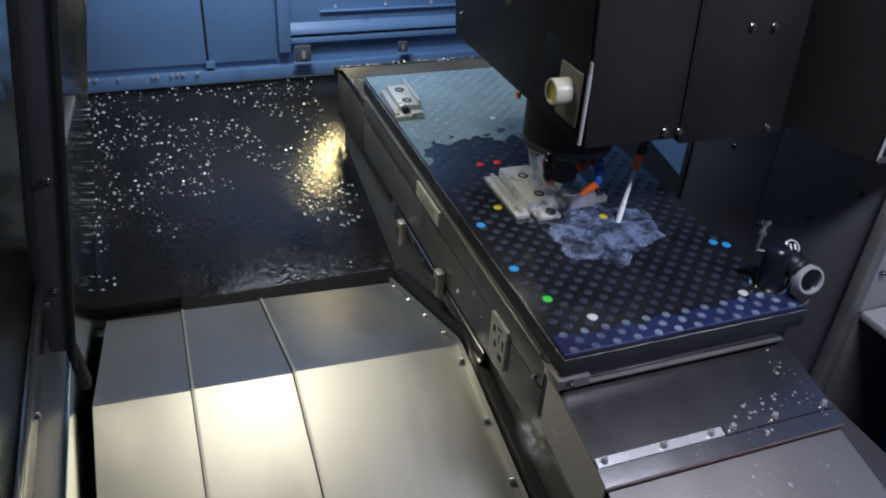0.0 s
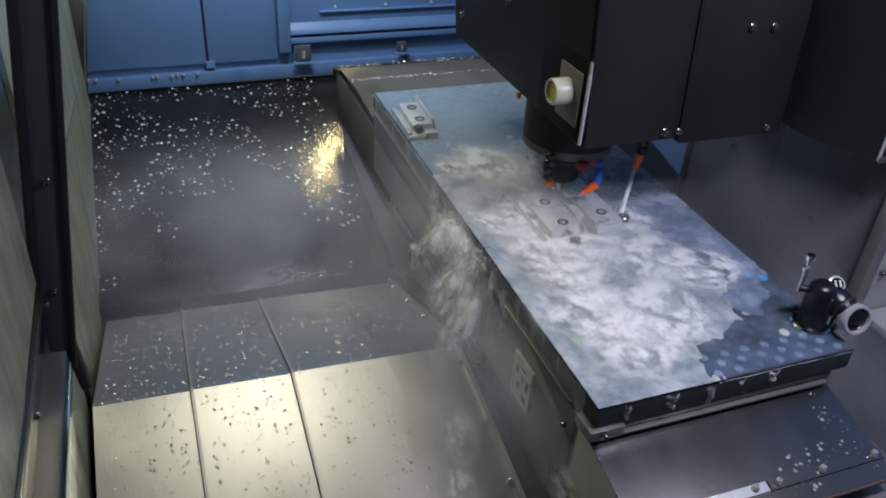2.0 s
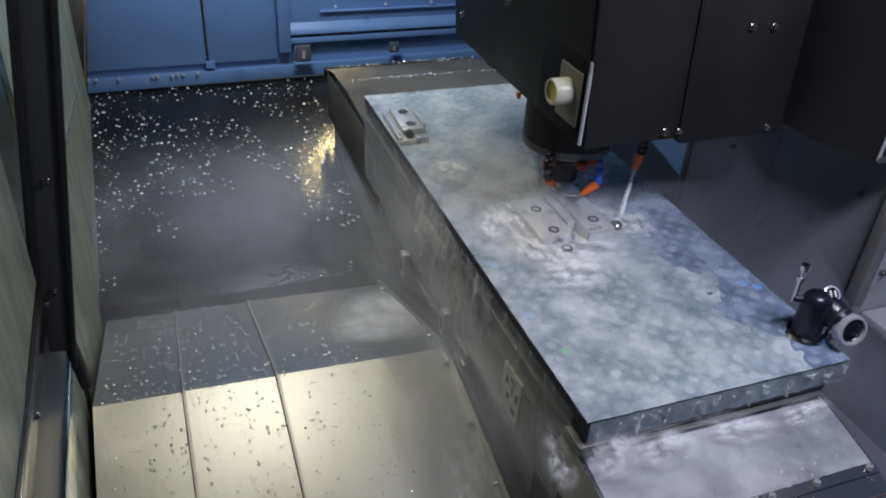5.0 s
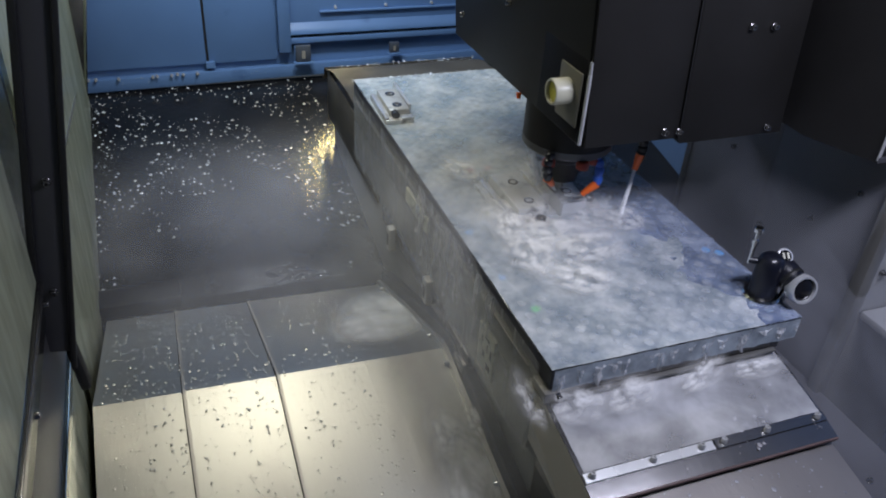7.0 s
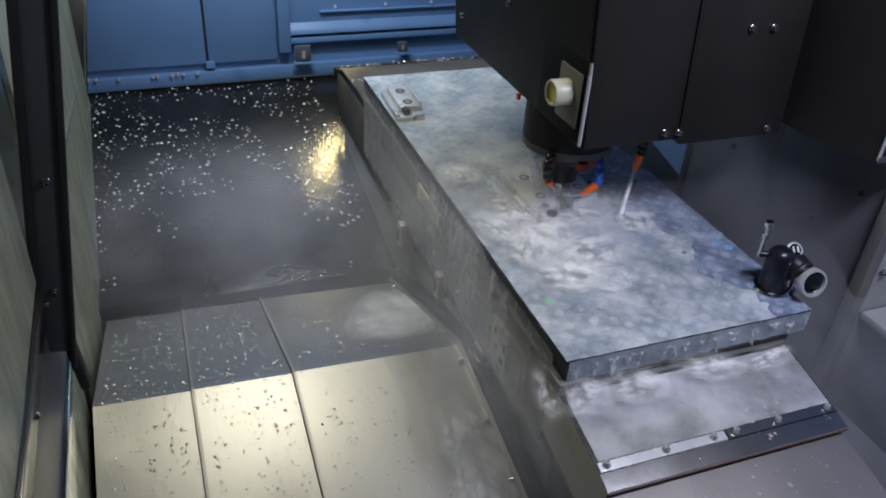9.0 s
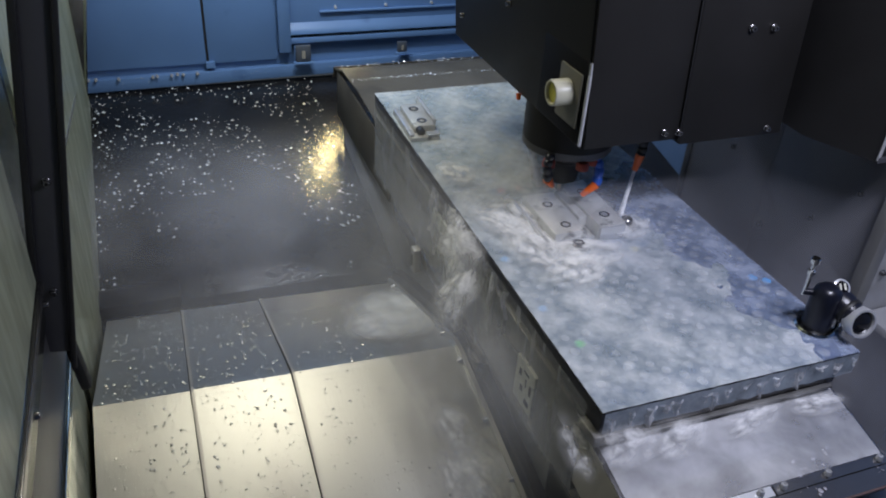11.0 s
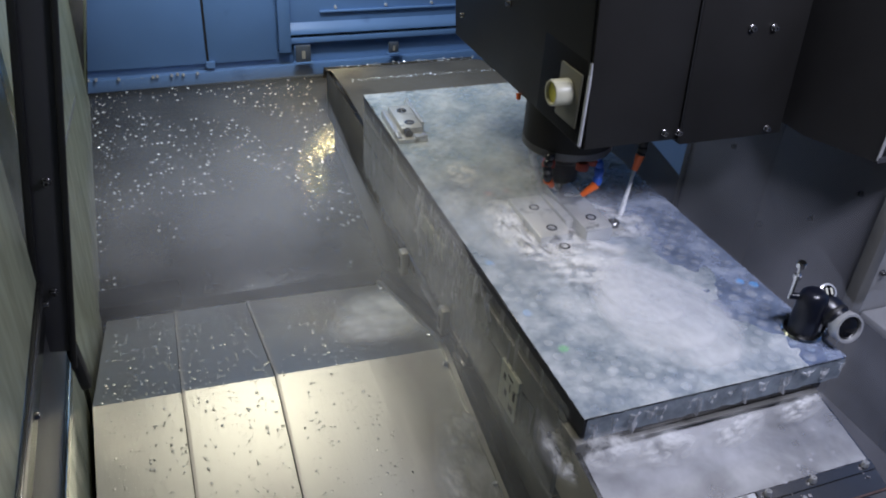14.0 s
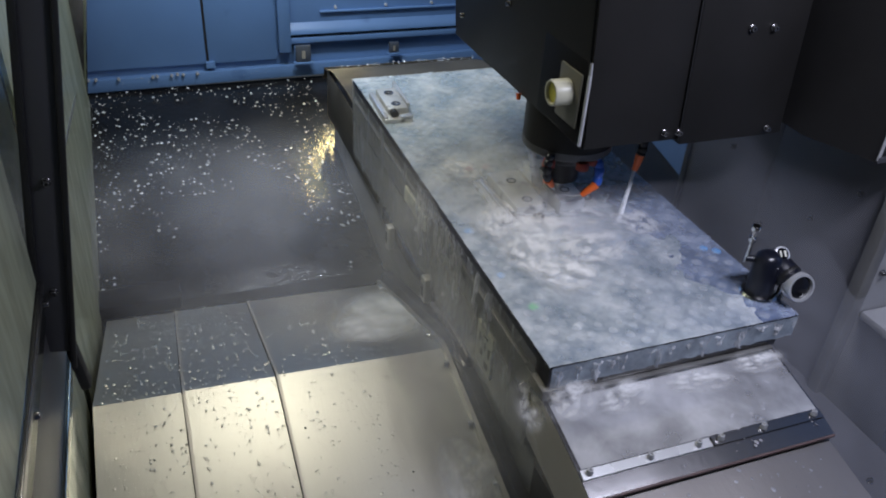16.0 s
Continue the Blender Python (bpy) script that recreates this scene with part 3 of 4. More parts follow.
for x, z in ((0.298, 0.272), (0.330, 0.270), (0.533, 0.260), (0.431, 0.466), (0.480, 0.464)):
    bolt(head, x, 0.257 if x < 0.334 else 0.251, z, "-y", DARK_BOLT)
for x, y, z in ((0.118, 0.60, 0.42), (0.108, 0.82, 0.33)):
    bolt(head, x, y, z, "-x", DARK_BOLT)
NX, NY = 0.226, 0.478
part("nose", turned([(0.060, 0.155), (0.090, 0.158), (0.096, 0.164), (0.096, 0.252)], pose(NX, NY, 0), 48), HEAD_BLACK, head, "dark round spindle nose")
part("nose_ring", turned([(0.066, 0.1530), (0.0925, 0.1530), (0.0968, 0.158), (0.0968, 0.172)], pose(NX, NY, 0), 48), NOSE_STEEL, head, "dull machined ring round the spindle nose")
for x, y in ((0.250, 0.400), (0.152, 0.412), (0.215, 0.384)):
    part("hose_collar", turned([(0.010, 0.138), (0.0135, 0.140), (0.0135, 0.150), (0.011, 0.156)], pose(x, y, 0), 18), RED_PLASTIC, head, "dark red hose collar")
for a in range(6):
    part_of("bolt", DARK_BOLT, head, pose(NX + 0.076 * math.cos(a + 0.3), NY + 0.076 * math.sin(a + 0.3), 0.158, 180))
bracket = part("lamp_bracket", box(0.118, 0.1295, 0.268, 0.435, 0.262, 0.42, 0.003), LEDGE_BLACK, head, "black side plate")
part("face_plate", box(0.112, 0.1178, 0.273, 0.352, 0.290, 0.392, 0.003), OLIVE, bracket)
# The rod's pale material stands in for a lamp's reflection along it.
part("edge_rod", cyl((0.122, 0.262, 0.262), (0.122, 0.262, 0.418), 0.0035), BRIGHT, bracket, "steel edge rod with a lamp's reflection put into its pale colour")
knob = part("fitting", turned([(0.024, 0), (0.024, 0.034), (0.0228, 0.036), (0.0195, 0.036), (0.0192, 0.028)], pose(0.113, 0.312, 0.348, 0, -90, 0)), CREAM, head, "cream plastic round fitting")
part("insert", turned([(0.019, 0.020), (0.019, 0.0295), (0.015, 0.0305)], pose(0.113, 0.312, 0.348, 0, -90, 0)), YELLOW, knob)

part("side_nozzle", cyl((0.128, 0.535, 0.252), (0.126, 0.530, 0.240), 0.006, 0.004, 14), ORANGE, head, "small orange nozzle")


NOZZLES = []


def hose(points, r, tip, name_label):
    h = thing("coolant_nozzle", name_label, "nozzle", group="coolant nozzles")
    pts = [Vector(p) for p in points]
    for a, b in zip(pts, pts[1:-1]):
        n = max(1, int((b - a).length / 0.013))
        for i in range(n):
            p0, p1 = a.lerp(b, i / n), a.lerp(b, (i + 1) / n)
            m = Matrix.Translation(p0) @ (p1 - p0).to_track_quat("Z", "Y").to_matrix().to_4x4()
            s = (p1 - p0).length
            part("segment", turned([(r * 0.7, 0), (r, s * 0.25), (r, s * 0.6), (r * 0.75, s * 1.05)], m, 14), tip[0], h)
    part("tip", cyl(pts[-2], pts[-1], r * 0.95, r * 0.55, 16), tip[1], h, "orange plastic nozzle tip")
    NOZZLES.append(h)
    return h


hose([(0.250, 0.40, 0.165), (0.262, 0.390, 0.135), (0.256, 0.382, 0.100), (0.228, 0.388, 0.074)], 0.0105, (BLUE_PLASTIC, ORANGE), "blue segmented coolant hose with orange tip")
hose([(0.152, 0.41, 0.170), (0.146, 0.405, 0.145), (0.154, 0.41, 0.110), (0.172, 0.42, 0.088)], 0.0105, (NAVY_PLASTIC, ORANGE), "dark segmented coolant hose with orange tip")
hose([(0.392, 0.44, 0.25), (0.388, 0.43, 0.135), (0.386, 0.43, 0.13), (0.378, 0.428, 0.094)], 0.011, (RUBBER, ORANGE), "straight black coolant pipe with orange tip")
tool = thing("tool_holder", "dark steel tool holder with end mill", "tool holder")
part("holder", turned([(0.024, 0.066), (0.033, 0.072), (0.035, 0.115), (0.040, 0.120), (0.040, 0.15), (0.030, 0.156)], pose(NX, NY, 0)), BLACK_DRY, tool)
part("end_mill", turned([(0.008, 0.040), (0.008, 0.067)], pose(NX, NY, 0), 16), CHROME, tool)

# ---- guards at the back ----
guard = thing("column_guard", "dark grey sheet guard hiding the machine column", "guard")
bm = bmesh.new()
outline = [(0.60, 0.60), (0.60, 0.215), (0.655, 0.085), (1.1, 0.085), (1.1, 0.60)]
lo = [bm.verts.new((x, y, 0.25)) for x, y in outline]
hi = [bm.verts.new((x, y, 1.34)) for x, y in outline]
for i in range(5):
    bm.faces.new((lo[i], lo[(i + 1) % 5], hi[(i + 1) % 5], hi[i]))
bm.faces.new(lo[::-1]), bm.faces.new(hi)
part("cladding", bm, HEAD_BLACK, guard)
part("lower_fold", box(0.60, 1.1, 0.50, 0.58, 0.236, 0.249, 0.002), BLACK_DRY, guard)
part("edge_trim", box(0.653, 1.1, 0.0795, 0.0845, 0.25, 0.262, 0.001), GREY_DARK, guard, "folded lower edge")
part("corner_trim", box(-0.004, 0.004, -0.003, 0.0, 0.0, 1.08, 0.001, pose(0.655, 0.0845, 0.255, 0, 0, 0)), LIGHT_GREY, guard, "worn bare corner")
back = thing("back_guard", "dark painted back guard behind the table", "guard")
part("sheet", box(0.80, 0.83, 0.135, 0.46, -0.78, 0.5, 0.003), GUARD, back)
part("sheet", box(0.80, 0.83, 0.4615, 0.775, -0.78, 0.5, 0.003), GUARD, back)
part("edge_strip", box(0.794, 0.7995, 0.755, 0.775, -0.78, 0.5, 0.001), GREY_DARK, back)
for y, z in ((0.30, -0.02), (0.44, -0.12), (0.20, 0.10), (0.60, 0.02)):
    bolt(back, 0.7995, y, z, "-x", DARK_BOLT)
gutter = thing("back_tray", "dark painted sheet tray between the table and the back guard", "tray")
part("sheet", box(0.500, 0.797, -1.2, 0.76, -0.395, -0.385, 0.002), GUARD, gutter)
part("lip", box(0.500, 0.506, -1.2, 0.76, -0.3845, -0.33, 0.002), GUARD, gutter)
for y in (-0.35, -0.15, 0.05):
    bolt(gutter, 0.70, y, -0.385, "z", DARK_BOLT)
access = thing("access_cover", "light grey bolted access cover with a ledge", "machine cover")
part("sheet", box(0.806, 1.14, 0.12, 0.134, -0.17, 0.24, 0.002), LIGHT_GREY, access)
part("lower_sheet", box(0.806, 1.14, 0.12, 0.134, -0.78, -0.18, 0.002), CAST, access)
part("flange", box(0.778, 0.81, 0.10, 0.130, -0.78, 0.24, 0.004), CAST, access, "wet steel corner flange")
part("ledge", box(0.84, 1.14, -1.2, 0.118, -0.185, -0.165, 0.003), LIGHT_GREY, access)
for z in (-0.06, 0.06):
    bolt(access, 0.85, 0.119, z, "-y", DARK_BOLT)


# ---- sliding door ----
door = thing("sliding_door", "wet stainless lined sliding door with a dark recessed band", "door")
part("lower_lining", box(-0.83, -0.808, -1.2, 0.46, -0.62, -0.158, 0.003), DOOR, door, "wet reflective stainless strip")
part("band", box(-0.83, -0.816, -1.2, 0.46, -0.156, 0.028, 0.002), GREY_DARK, door, "dark grey recessed band")
part("upper_lining", box(-0.83, -0.808, -1.2, 0.46, 0.030, 1.25, 0.003), DOOR, door, "wet reflective stainless sheet")
part("trim_strip", box(-0.808, -0.797, -1.2, 0.29, 0.098, 0.116, 0.003), STEEL_DARK, door, "worn steel trim strip")
for y in (0.04, 0.30, -0.2):
    bolt(door, -0.808, y, 0.062, "x", DARK_BOLT)
lining = thing("side_lining", "wet stainless side lining beside the chip tray", "lining")
part("sheet", box(-0.84, -0.810, 0.47, 2.02, -0.62, 1.25, 0.003), DOOR, lining)
part("seam_strip", box(-0.811, -0.804, 0.86, 1.50, -0.010, 0.004, 0.002, pose(0, 1.18, -0.02, -9, 0, 0) @ pose(0, -1.18, 0.0)), STEEL, lining, "bright seam strip")
post = thing("door_post", "black rubber-faced leaning door edge post", "door post")
part("core", box(-0.052, 0.0, 0.0, 0.07, -0.03, 0.85, 0.008), GREY_DARK, post)
part("dark_strip", box(-0.006, 0.004, -0.008, 0.0, -0.06, 0.85, 0.003), RUBBER, post, "rubber lip")
part("rear_seal", box(-0.058, -0.046, -0.008, 0.0, 0.05, 0.85, 0.003), RUBBER, post)
part("toe", box(-0.014, 0.004, 0.0, 0.03, -0.12, -0.03, 0.005, pose(0, 0, -0.03, 0, -14, 0) @ pose(0, 0, 0.03)), RUBBER, post)
for z in (0.30, 0.10):
    bolt(post, -0.025, -0.001, z, "-y", DARK_BOLT)
post.matrix_world = pose(-0.776, 0.30, -0.017, 0, 8.2, 0)
corner = thing("corner_post", "dark steel corner post beside the end wall", "post")
part("post", box(-0.11, 0.0, 0.0, 0.09, 0.0, 1.25, 0.004), STEEL_DARK, corner)
part("edge", box(-0.006, 0.004, -0.004, 0.0, 0.0, 1.25, 0.001), DOOR, corner)
corner.matrix_world = pose(-0.812, 1.92, -0.27, 0, 9.4, 0)

# ---- coolant: film, foam, runoff, jets, drops and mist ----
def ground_noise(x, y, f, seed=0.0):
    return noise.fractal(Vector((x * f + seed, y * f, seed)), 0.6, 2.0, 4)


def film_cells(parent, x0, x1, y0, y1, height, seeds, when, mat, step=0.0055, lift=0.0036, ripple=0.0010, sink=-0.007, name="film_patch"):
    """Splits a wet area into ragged patches; each wells up out of the ground at its own time and stays."""
    nx, ny = int((x1 - x0) / step), int((y1 - y0) / step)

    def vert(i, j):
        x, y = x0 + (x1 - x0) * i / nx, y0 + (y1 - y0) * j / ny
        if 0 < i < nx and 0 < j < ny:
            x += 0.004 * noise.noise(Vector((i * 0.71, j * 0.71, 3.1)))
            y += 0.004 * noise.noise(Vector((i * 0.71, j * 0.71, 9.7)))
        return x, y, height(y) + lift + ripple * ground_noise(x, y, 22)

    owner, belongs = {}, {}
    for i in range(nx):
        for j in range(ny):
            x, y, _ = vert(i, j)
            wx, wy = x + 0.03 * ground_noise(x, y, 18, 2.0), y + 0.03 * ground_noise(x, y, 18, 7.0)
            k = min(range(len(seeds)), key=lambda q: (seeds[q][0] - wx) ** 2 + (seeds[q][1] - wy) ** 2)
            owner.setdefault(k, []).append((i, j))
            belongs[i, j] = k
    near = {}
    for (i, j), k in belongs.items():
        for other, e in (((i + 1, j), ((i + 1, j), (i + 1, j + 1))), ((i, j + 1), ((i, j + 1), (i + 1, j + 1)))):
            if belongs.get(other, k) != k:
                near.setdefault(e[0], []).append(e[1])
                near.setdefault(e[1], []).append(e[0])
    place = {c: vert(*c) for c in ((i, j) for i in range(nx + 1) for j in range(ny + 1))}
    for _ in range(4):
        moved = {}
        for c, around in near.items():
            if 0 < c[0] < nx and 0 < c[1] < ny:
                moved[c] = tuple(0.5 * place[c][q] + 0.5 * sum(place[o][q] for o in around) / len(around) for q in range(3))
        place.update(moved)
    for k, cells in owner.items():
        t = when(*seeds[k])
        if t > 16:
            continue
        ids, verts, faces = {}, [], []
        for i, j in cells:
            f = []
            for c in ((i, j), (i + 1, j), (i + 1, j + 1), (i, j + 1)):
                if c not in ids:
                    ids[c] = len(verts)
                    verts.append(place[c])
                f.append(ids[c])
            faces.append(f)
        me = bpy.data.meshes.new(name)
        me.from_pydata(verts, [], faces)
        me.materials.append(mat(*seeds[k]) if callable(mat) else mat)
        me.shade_smooth()
        ob = tagged(new(name, me), kind="stuff")
        ob.parent = parent
        WELLING.append((ob, t, sink))


WELLING = []
rng = random.Random(5)


def scatter(n, x0, x1, y0, y1):
    return [(rng.uniform(x0, x1), rng.uniform(y0, y1)) for _ in range(n)]


film = thing("coolant_film", "milky white coolant film flooding the drilled plate", "coolant")


def flood(x, y):
    d = math.hypot((x - 0.24) * 1.25, y - 0.40)
    corner = max(0.0, x - 0.20) / 0.3 * max(0.0, 0.26 - y) / 0.2
    t = 0.55 + 1.45 * (d - 0.05) + 1.5 * min(1.0, corner * 1.4) + 0.8 * max(0, y - 0.6) / 0.3 + rng.uniform(-0.12, 0.12)
    return min(t, 3.7)


BASE_SEED = [(0.26, 0.6)]
film_cells(film, 0.003, TW - 0.003, 0.003, TL - 0.003, lambda y: 0.0, BASE_SEED, lambda x, y: 1.0, BASE_FILM, step=0.02, lift=0.0022, ripple=0.0004, name="film_base")
film_cells(film, -0.001, TW - 0.001, -0.001, TL - 0.001, lambda y: 0.0, scatter(95, 0, TW, 0, TL), flood, lambda x, y: THIN_FILM if x > 0.34 + 0.06 * math.sin(9 * y) and y < 0.75 else FILM)
dots = bmesh.new()
for k in range(63):
    y = 0.0155 + 0.0205 * k
    for q in range(12):
        x = (0.0255 if k % 2 == 0 else 0.0470) + 0.0425 * q
        if x < TW - 0.01 and y < TL - 0.01:
            r = rng.uniform(0.0075, 0.0115)
            at = Matrix.Translation((x + rng.uniform(-0.002, 0.002), y + rng.uniform(-0.002, 0.002), 0.0060))
            bmesh.ops.create_circle(dots, cap_ends=True, segments=12, radius=r, matrix=at)
dot_film = part("film_dots", dots, DOT_FILM, film, "paler film standing over the plugs")
tagged(dot_film, kind="stuff")
WELLING.append((dot_film, 2.0, -0.012))
cover_film = thing("cover_film", "milky coolant spreading on the table end cover", "coolant")
film_cells(cover_film, 0.006, 0.484, -0.132, 0.03, lambda y: -0.0825 + (0.2167 if y < -0.02 else 0.171) * (y + 0.02), scatter(60, 0, 0.49, -0.124, 0.03),
           lambda x, y: 2.2 + 6.0 * abs(y - 0.03) + rng.uniform(-0.2, 0.3), COVER_FILM, lift=0.004)
def wet_disc(r, seed, flat):
    """A thin ragged disc of coolant."""
    bm = bmesh.new()
    n, rings = 40, 9
    prev = [bm.verts.new((0, 0, flat))] * n
    for k in range(1, rings + 1):
        ring = []
        for i in range(n):
            c, d = math.cos(2 * math.pi * i / n), math.sin(2 * math.pi * i / n)
            rr = r * k / rings * (1 + 0.45 * noise.noise(Vector((c * 1.7 + seed, d * 1.7, seed))) + 0.2 * noise.noise(Vector((c * 5 + seed, d * 5, seed))))
            px, py = rr * c, rr * d
            h = flat * (1 - (k / rings) ** 2) * (1 + 0.6 * noise.noise(Vector((px * 14 + seed, py * 14, seed))))
            ring.append(bm.verts.new((px, py, h if k < rings else -0.002)))
        for i in range(n):
            q = (i + 1) % n
            bm.faces.new((prev[i], ring[i], ring[q]) if k == 1 else (prev[i], ring[i], ring[q], prev[q]))
        prev = ring
    return tagged(part("first_wetting", bm, WETTING), "thin bluish disc of coolant under the jet", "coolant")


first_wet = wet_disc(0.125, 17.0, 0.0022)


def strand(y, width, length, seed, wob=0.012):
    """A ribbon of coolant running down the table's flank."""
    bm = bmesh.new()
    rows = []
    n = 18
    for k in range(n + 1):
        f = k / n
        z = -0.002 - length * f
        c = y + wob * noise.noise(Vector((f * 4, seed, 0)))
        w = width * (0.55 + 0.5 * noise.noise(Vector((f * 7, seed, 5)))) * (1.15 - 0.7 * f)
        out = -0.0130 - 0.3 * wob * math.sin(f * 9 + seed)
        rows.append([bm.verts.new((out + dx, c + s * w, z)) for s, dx in ((-1, 0.003), (-0.3, -0.002), (0.3, -0.0025), (1, 0.003))])
    for a, b in zip(rows, rows[1:]):
        for i in range(3):
            bm.faces.new((a[i], a[i + 1], b[i + 1], b[i]))
    return bm


runoff = thing("coolant_runoff", "thin milky coolant strands running down the table flank", "coolant")
STRANDS = []
for i in range(22):
    y = 0.22 + 0.42 * (i / 21) + rng.uniform(-0.02, 0.02)
    ob = part("strand", strand(y, rng.uniform(0.010, 0.034) * (1.3 - abs(y - 0.42) * 2), rng.uniform(0.10, 0.25), i * 1.7), RUN, runoff)
    STRANDS.append((ob, 1.1 + 2.2 * abs(y - 0.45) + rng.uniform(0, 0.4)))
n = 40
bm = bmesh.new()
grid = [[bm.verts.new((-0.0085 - 0.0006 * noise.noise(Vector((a * 0.5, b * 0.2, 6))), 0.03 + 1.24 * a / n, -0.226 + 0.224 * b / 12)) for b in range(13)] for a in range(n + 1)]
for a in range(n):
    for b in range(12):
        bm.faces.new((grid[a][b], grid[a + 1][b], grid[a + 1][b + 1], grid[a][b + 1]))
STRANDS.append((part("flank_film", bm, FLANK_FILM, film, "greyish milky film streaking down the table flank"), 2.0))
spill = thing("coolant_spill", "white sheet of coolant spilling over the table edge", "coolant")
SPILLS = []
for i in range(9):
    bm = strand(0.36 + 0.018 * i, rng.uniform(0.030, 0.055), rng.uniform(0.10, 0.20), i * 3.1 + 7, 0.030)
    for v in bm.verts:
        f = -v.co.z / 0.2
        v.co.x -= 0.05 * f ** 0.6 + 0.01 * noise.noise(Vector((v.co.y * 30, f * 5, i)))
        v.co.y -= 0.09 * f * (1 - i / 14)
    SPILLS.append((part("spill_strand", bm, SPILL, spill), i))
end_runoff = thing("end_runoff", "milky coolant dripping off the plate end", "coolant")
for i in range(16):
    x = 0.02 + 0.48 * i / 15 + rng.uniform(-0.014, 0.014)
    bm = strand(0, rng.uniform(0.004, 0.020), rng.uniform(0.010, 0.048), i * 2.3 + 40, 0.004)
    bmesh.ops.transform(bm, matrix=pose(x, 0.007, 0, 0, 0, 90), verts=bm.verts)
    ob = part("strand", bm, RUN, end_runoff)
    STRANDS.append((ob, 1.5 + rng.uniform(0, 1.0)))


door_film = thing("door_film", "greenish milky spray film on the door lining", "coolant")
for i, (y0, y1, z0, z1) in enumerate(((-1.15, 0.28, 0.12, 1.2), (-1.15, 0.44, -0.60, -0.16), (0.50, 1.95, -0.60, 1.2))):
    n = 24
    bm = bmesh.new()
    grid = [[bm.verts.new((-0.8045 + 0.0006 * noise.noise(Vector((a * 0.6, b * 0.6, i))), y0 + (y1 - y0) * a / n, z0 + (z1 - z0) * b / n)) for b in range(n + 1)] for a in range(n + 1)]
    for a in range(n):
        for b in range(n):
            bm.faces.new((grid[a][b], grid[a + 1][b], grid[a + 1][b + 1], grid[a][b + 1]))
    part("film_sheet", bm, WINDOW_FILM, door_film)


bm = bmesh.new()
grid = [[bm.verts.new((0.004 + 0.512 * a / 60, -0.0025 + 0.0012 * noise.noise(Vector((a * 0.5, b, 2))), -0.043 + 0.045 * b / 4 + (0.004 * noise.noise(Vector((a * 0.4, 0, 8))) if b == 0 else 0))) for b in range(5)] for a in range(61)]
for a in range(60):
    for b in range(4):
        bm.faces.new((grid[a][b], grid[a + 1][b], grid[a + 1][b + 1], grid[a][b + 1]))
end_film = part("end_film", bm, END_FILM, end_runoff, "thin bluish film over the plate end")


def jet(p0, p1, r0, r1, mat):
    bm = bmesh.new()
    a, b = Vector(p0), Vector(p1)
    last = None
    for k in range(9):
        f = k / 8
        c = a.lerp(b, f) + Vector((0, 0, -0.010 * f * (f - 1) * -1))
        r = (r0 + (r1 - r0) * f) * (1 + 0.25 * noise.noise(Vector((k * 1.3, r0 * 900, 0))))
        ring = [bm.verts.new(c + Vector((r * math.cos(q * math.pi / 5), r * math.sin(q * math.pi / 5), 0))) for q in range(10)]
        if last:
            for q in range(10):
                bm.faces.new((last[q], last[(q + 1) % 10], ring[(q + 1) % 10], ring[q]))
        last = ring
    return tagged(part("coolant_jet", bm, mat), "thin white jet of coolant from a nozzle", "coolant jet", "coolant jets")


jet((0.378, 0.428, 0.094), (0.322, 0.372, 0.002), 0.0035, 0.0065, JET)
jet((0.150, 0.505, 0.165), (0.182, 0.500, 0.045), 0.006, 0.014, STREAK)
jet((0.228, 0.388, 0.074), (0.222, 0.440, 0.045), 0.003, 0.005, JET)
jet((0.172, 0.420, 0.088), (0.208, 0.462, 0.048), 0.003, 0.005, JET)


def first_splash():
    """The burst of thin streaks as the coolant first strikes the jaws."""
    r = random.Random(12)
    bm = bmesh.new()
    for _ in range(90):
        a = radians(r.uniform(150, 380))
        far, near = r.uniform(0.10, 0.24), r.uniform(0.03, 0.10)
        rise = r.uniform(0.005, 0.05)
        p0 = (near * math.cos(a), near * math.sin(a), 0.02 + rise * 0.6)
        p1 = (far * math.cos(a), far * math.sin(a), 0.012 + rise * 0.5)
        add_cyl(bm, p0, p1, 0.0013, 0.0005, 5)
    return tagged(part("spray_streaks", bm, STREAK), "thin white streaks of coolant bursting from the jaws", "spray", kind="stuff")


BURST = first_splash()


def drops(name, label, n, place, rmin, rmax, mat, tall=0.6):
    """Many small domes of water, in one mesh."""
    verts, faces = [], []
    r = random.Random(len(name) + n)
    for _ in range(n):
        x, y, z = place(r)
        s = rmin + (rmax - rmin) * r.random() ** 3
        k = len(verts)
        ex = r.uniform(0.8, 1.5)
        for ring, h in ((1.0, 0.0), (0.75, 0.7 * tall)):
            for i in range(7):
                a = 2 * math.pi * i / 7
                verts.append((x + s * ring * math.cos(a), y + s * ring * ex * math.sin(a), z + s * h))
        verts.append((x, y, z + s * tall))
        for i in range(7):
            j = (i + 1) % 7
            faces.append((k + i, k + j, k + 7 + j, k + 7 + i))
            faces.append((k + 7 + i, k + 7 + j, k + 14))
    me = bpy.data.meshes.new(name)
    me.from_pydata(verts, [], faces)
    me.materials.append(mat)
    me.shade_smooth()
    return tagged(new(name, me), label, "water drops", kind="stuff")


def tray_spot(r):
    while True:
        x, y = r.uniform(-0.84, -0.02), r.uniform(1.0, 2.0)
        if noise.noise(Vector((x * 5, y * 5, 1.0))) + 0.5 * (y - 1.40) + 0.25 * (x < -0.72) > 0.0:
            return x, y, -0.462 + 0.198 * (y - 1.0) if y < 1.5 else -0.363 + 0.185 * (y - 1.5)


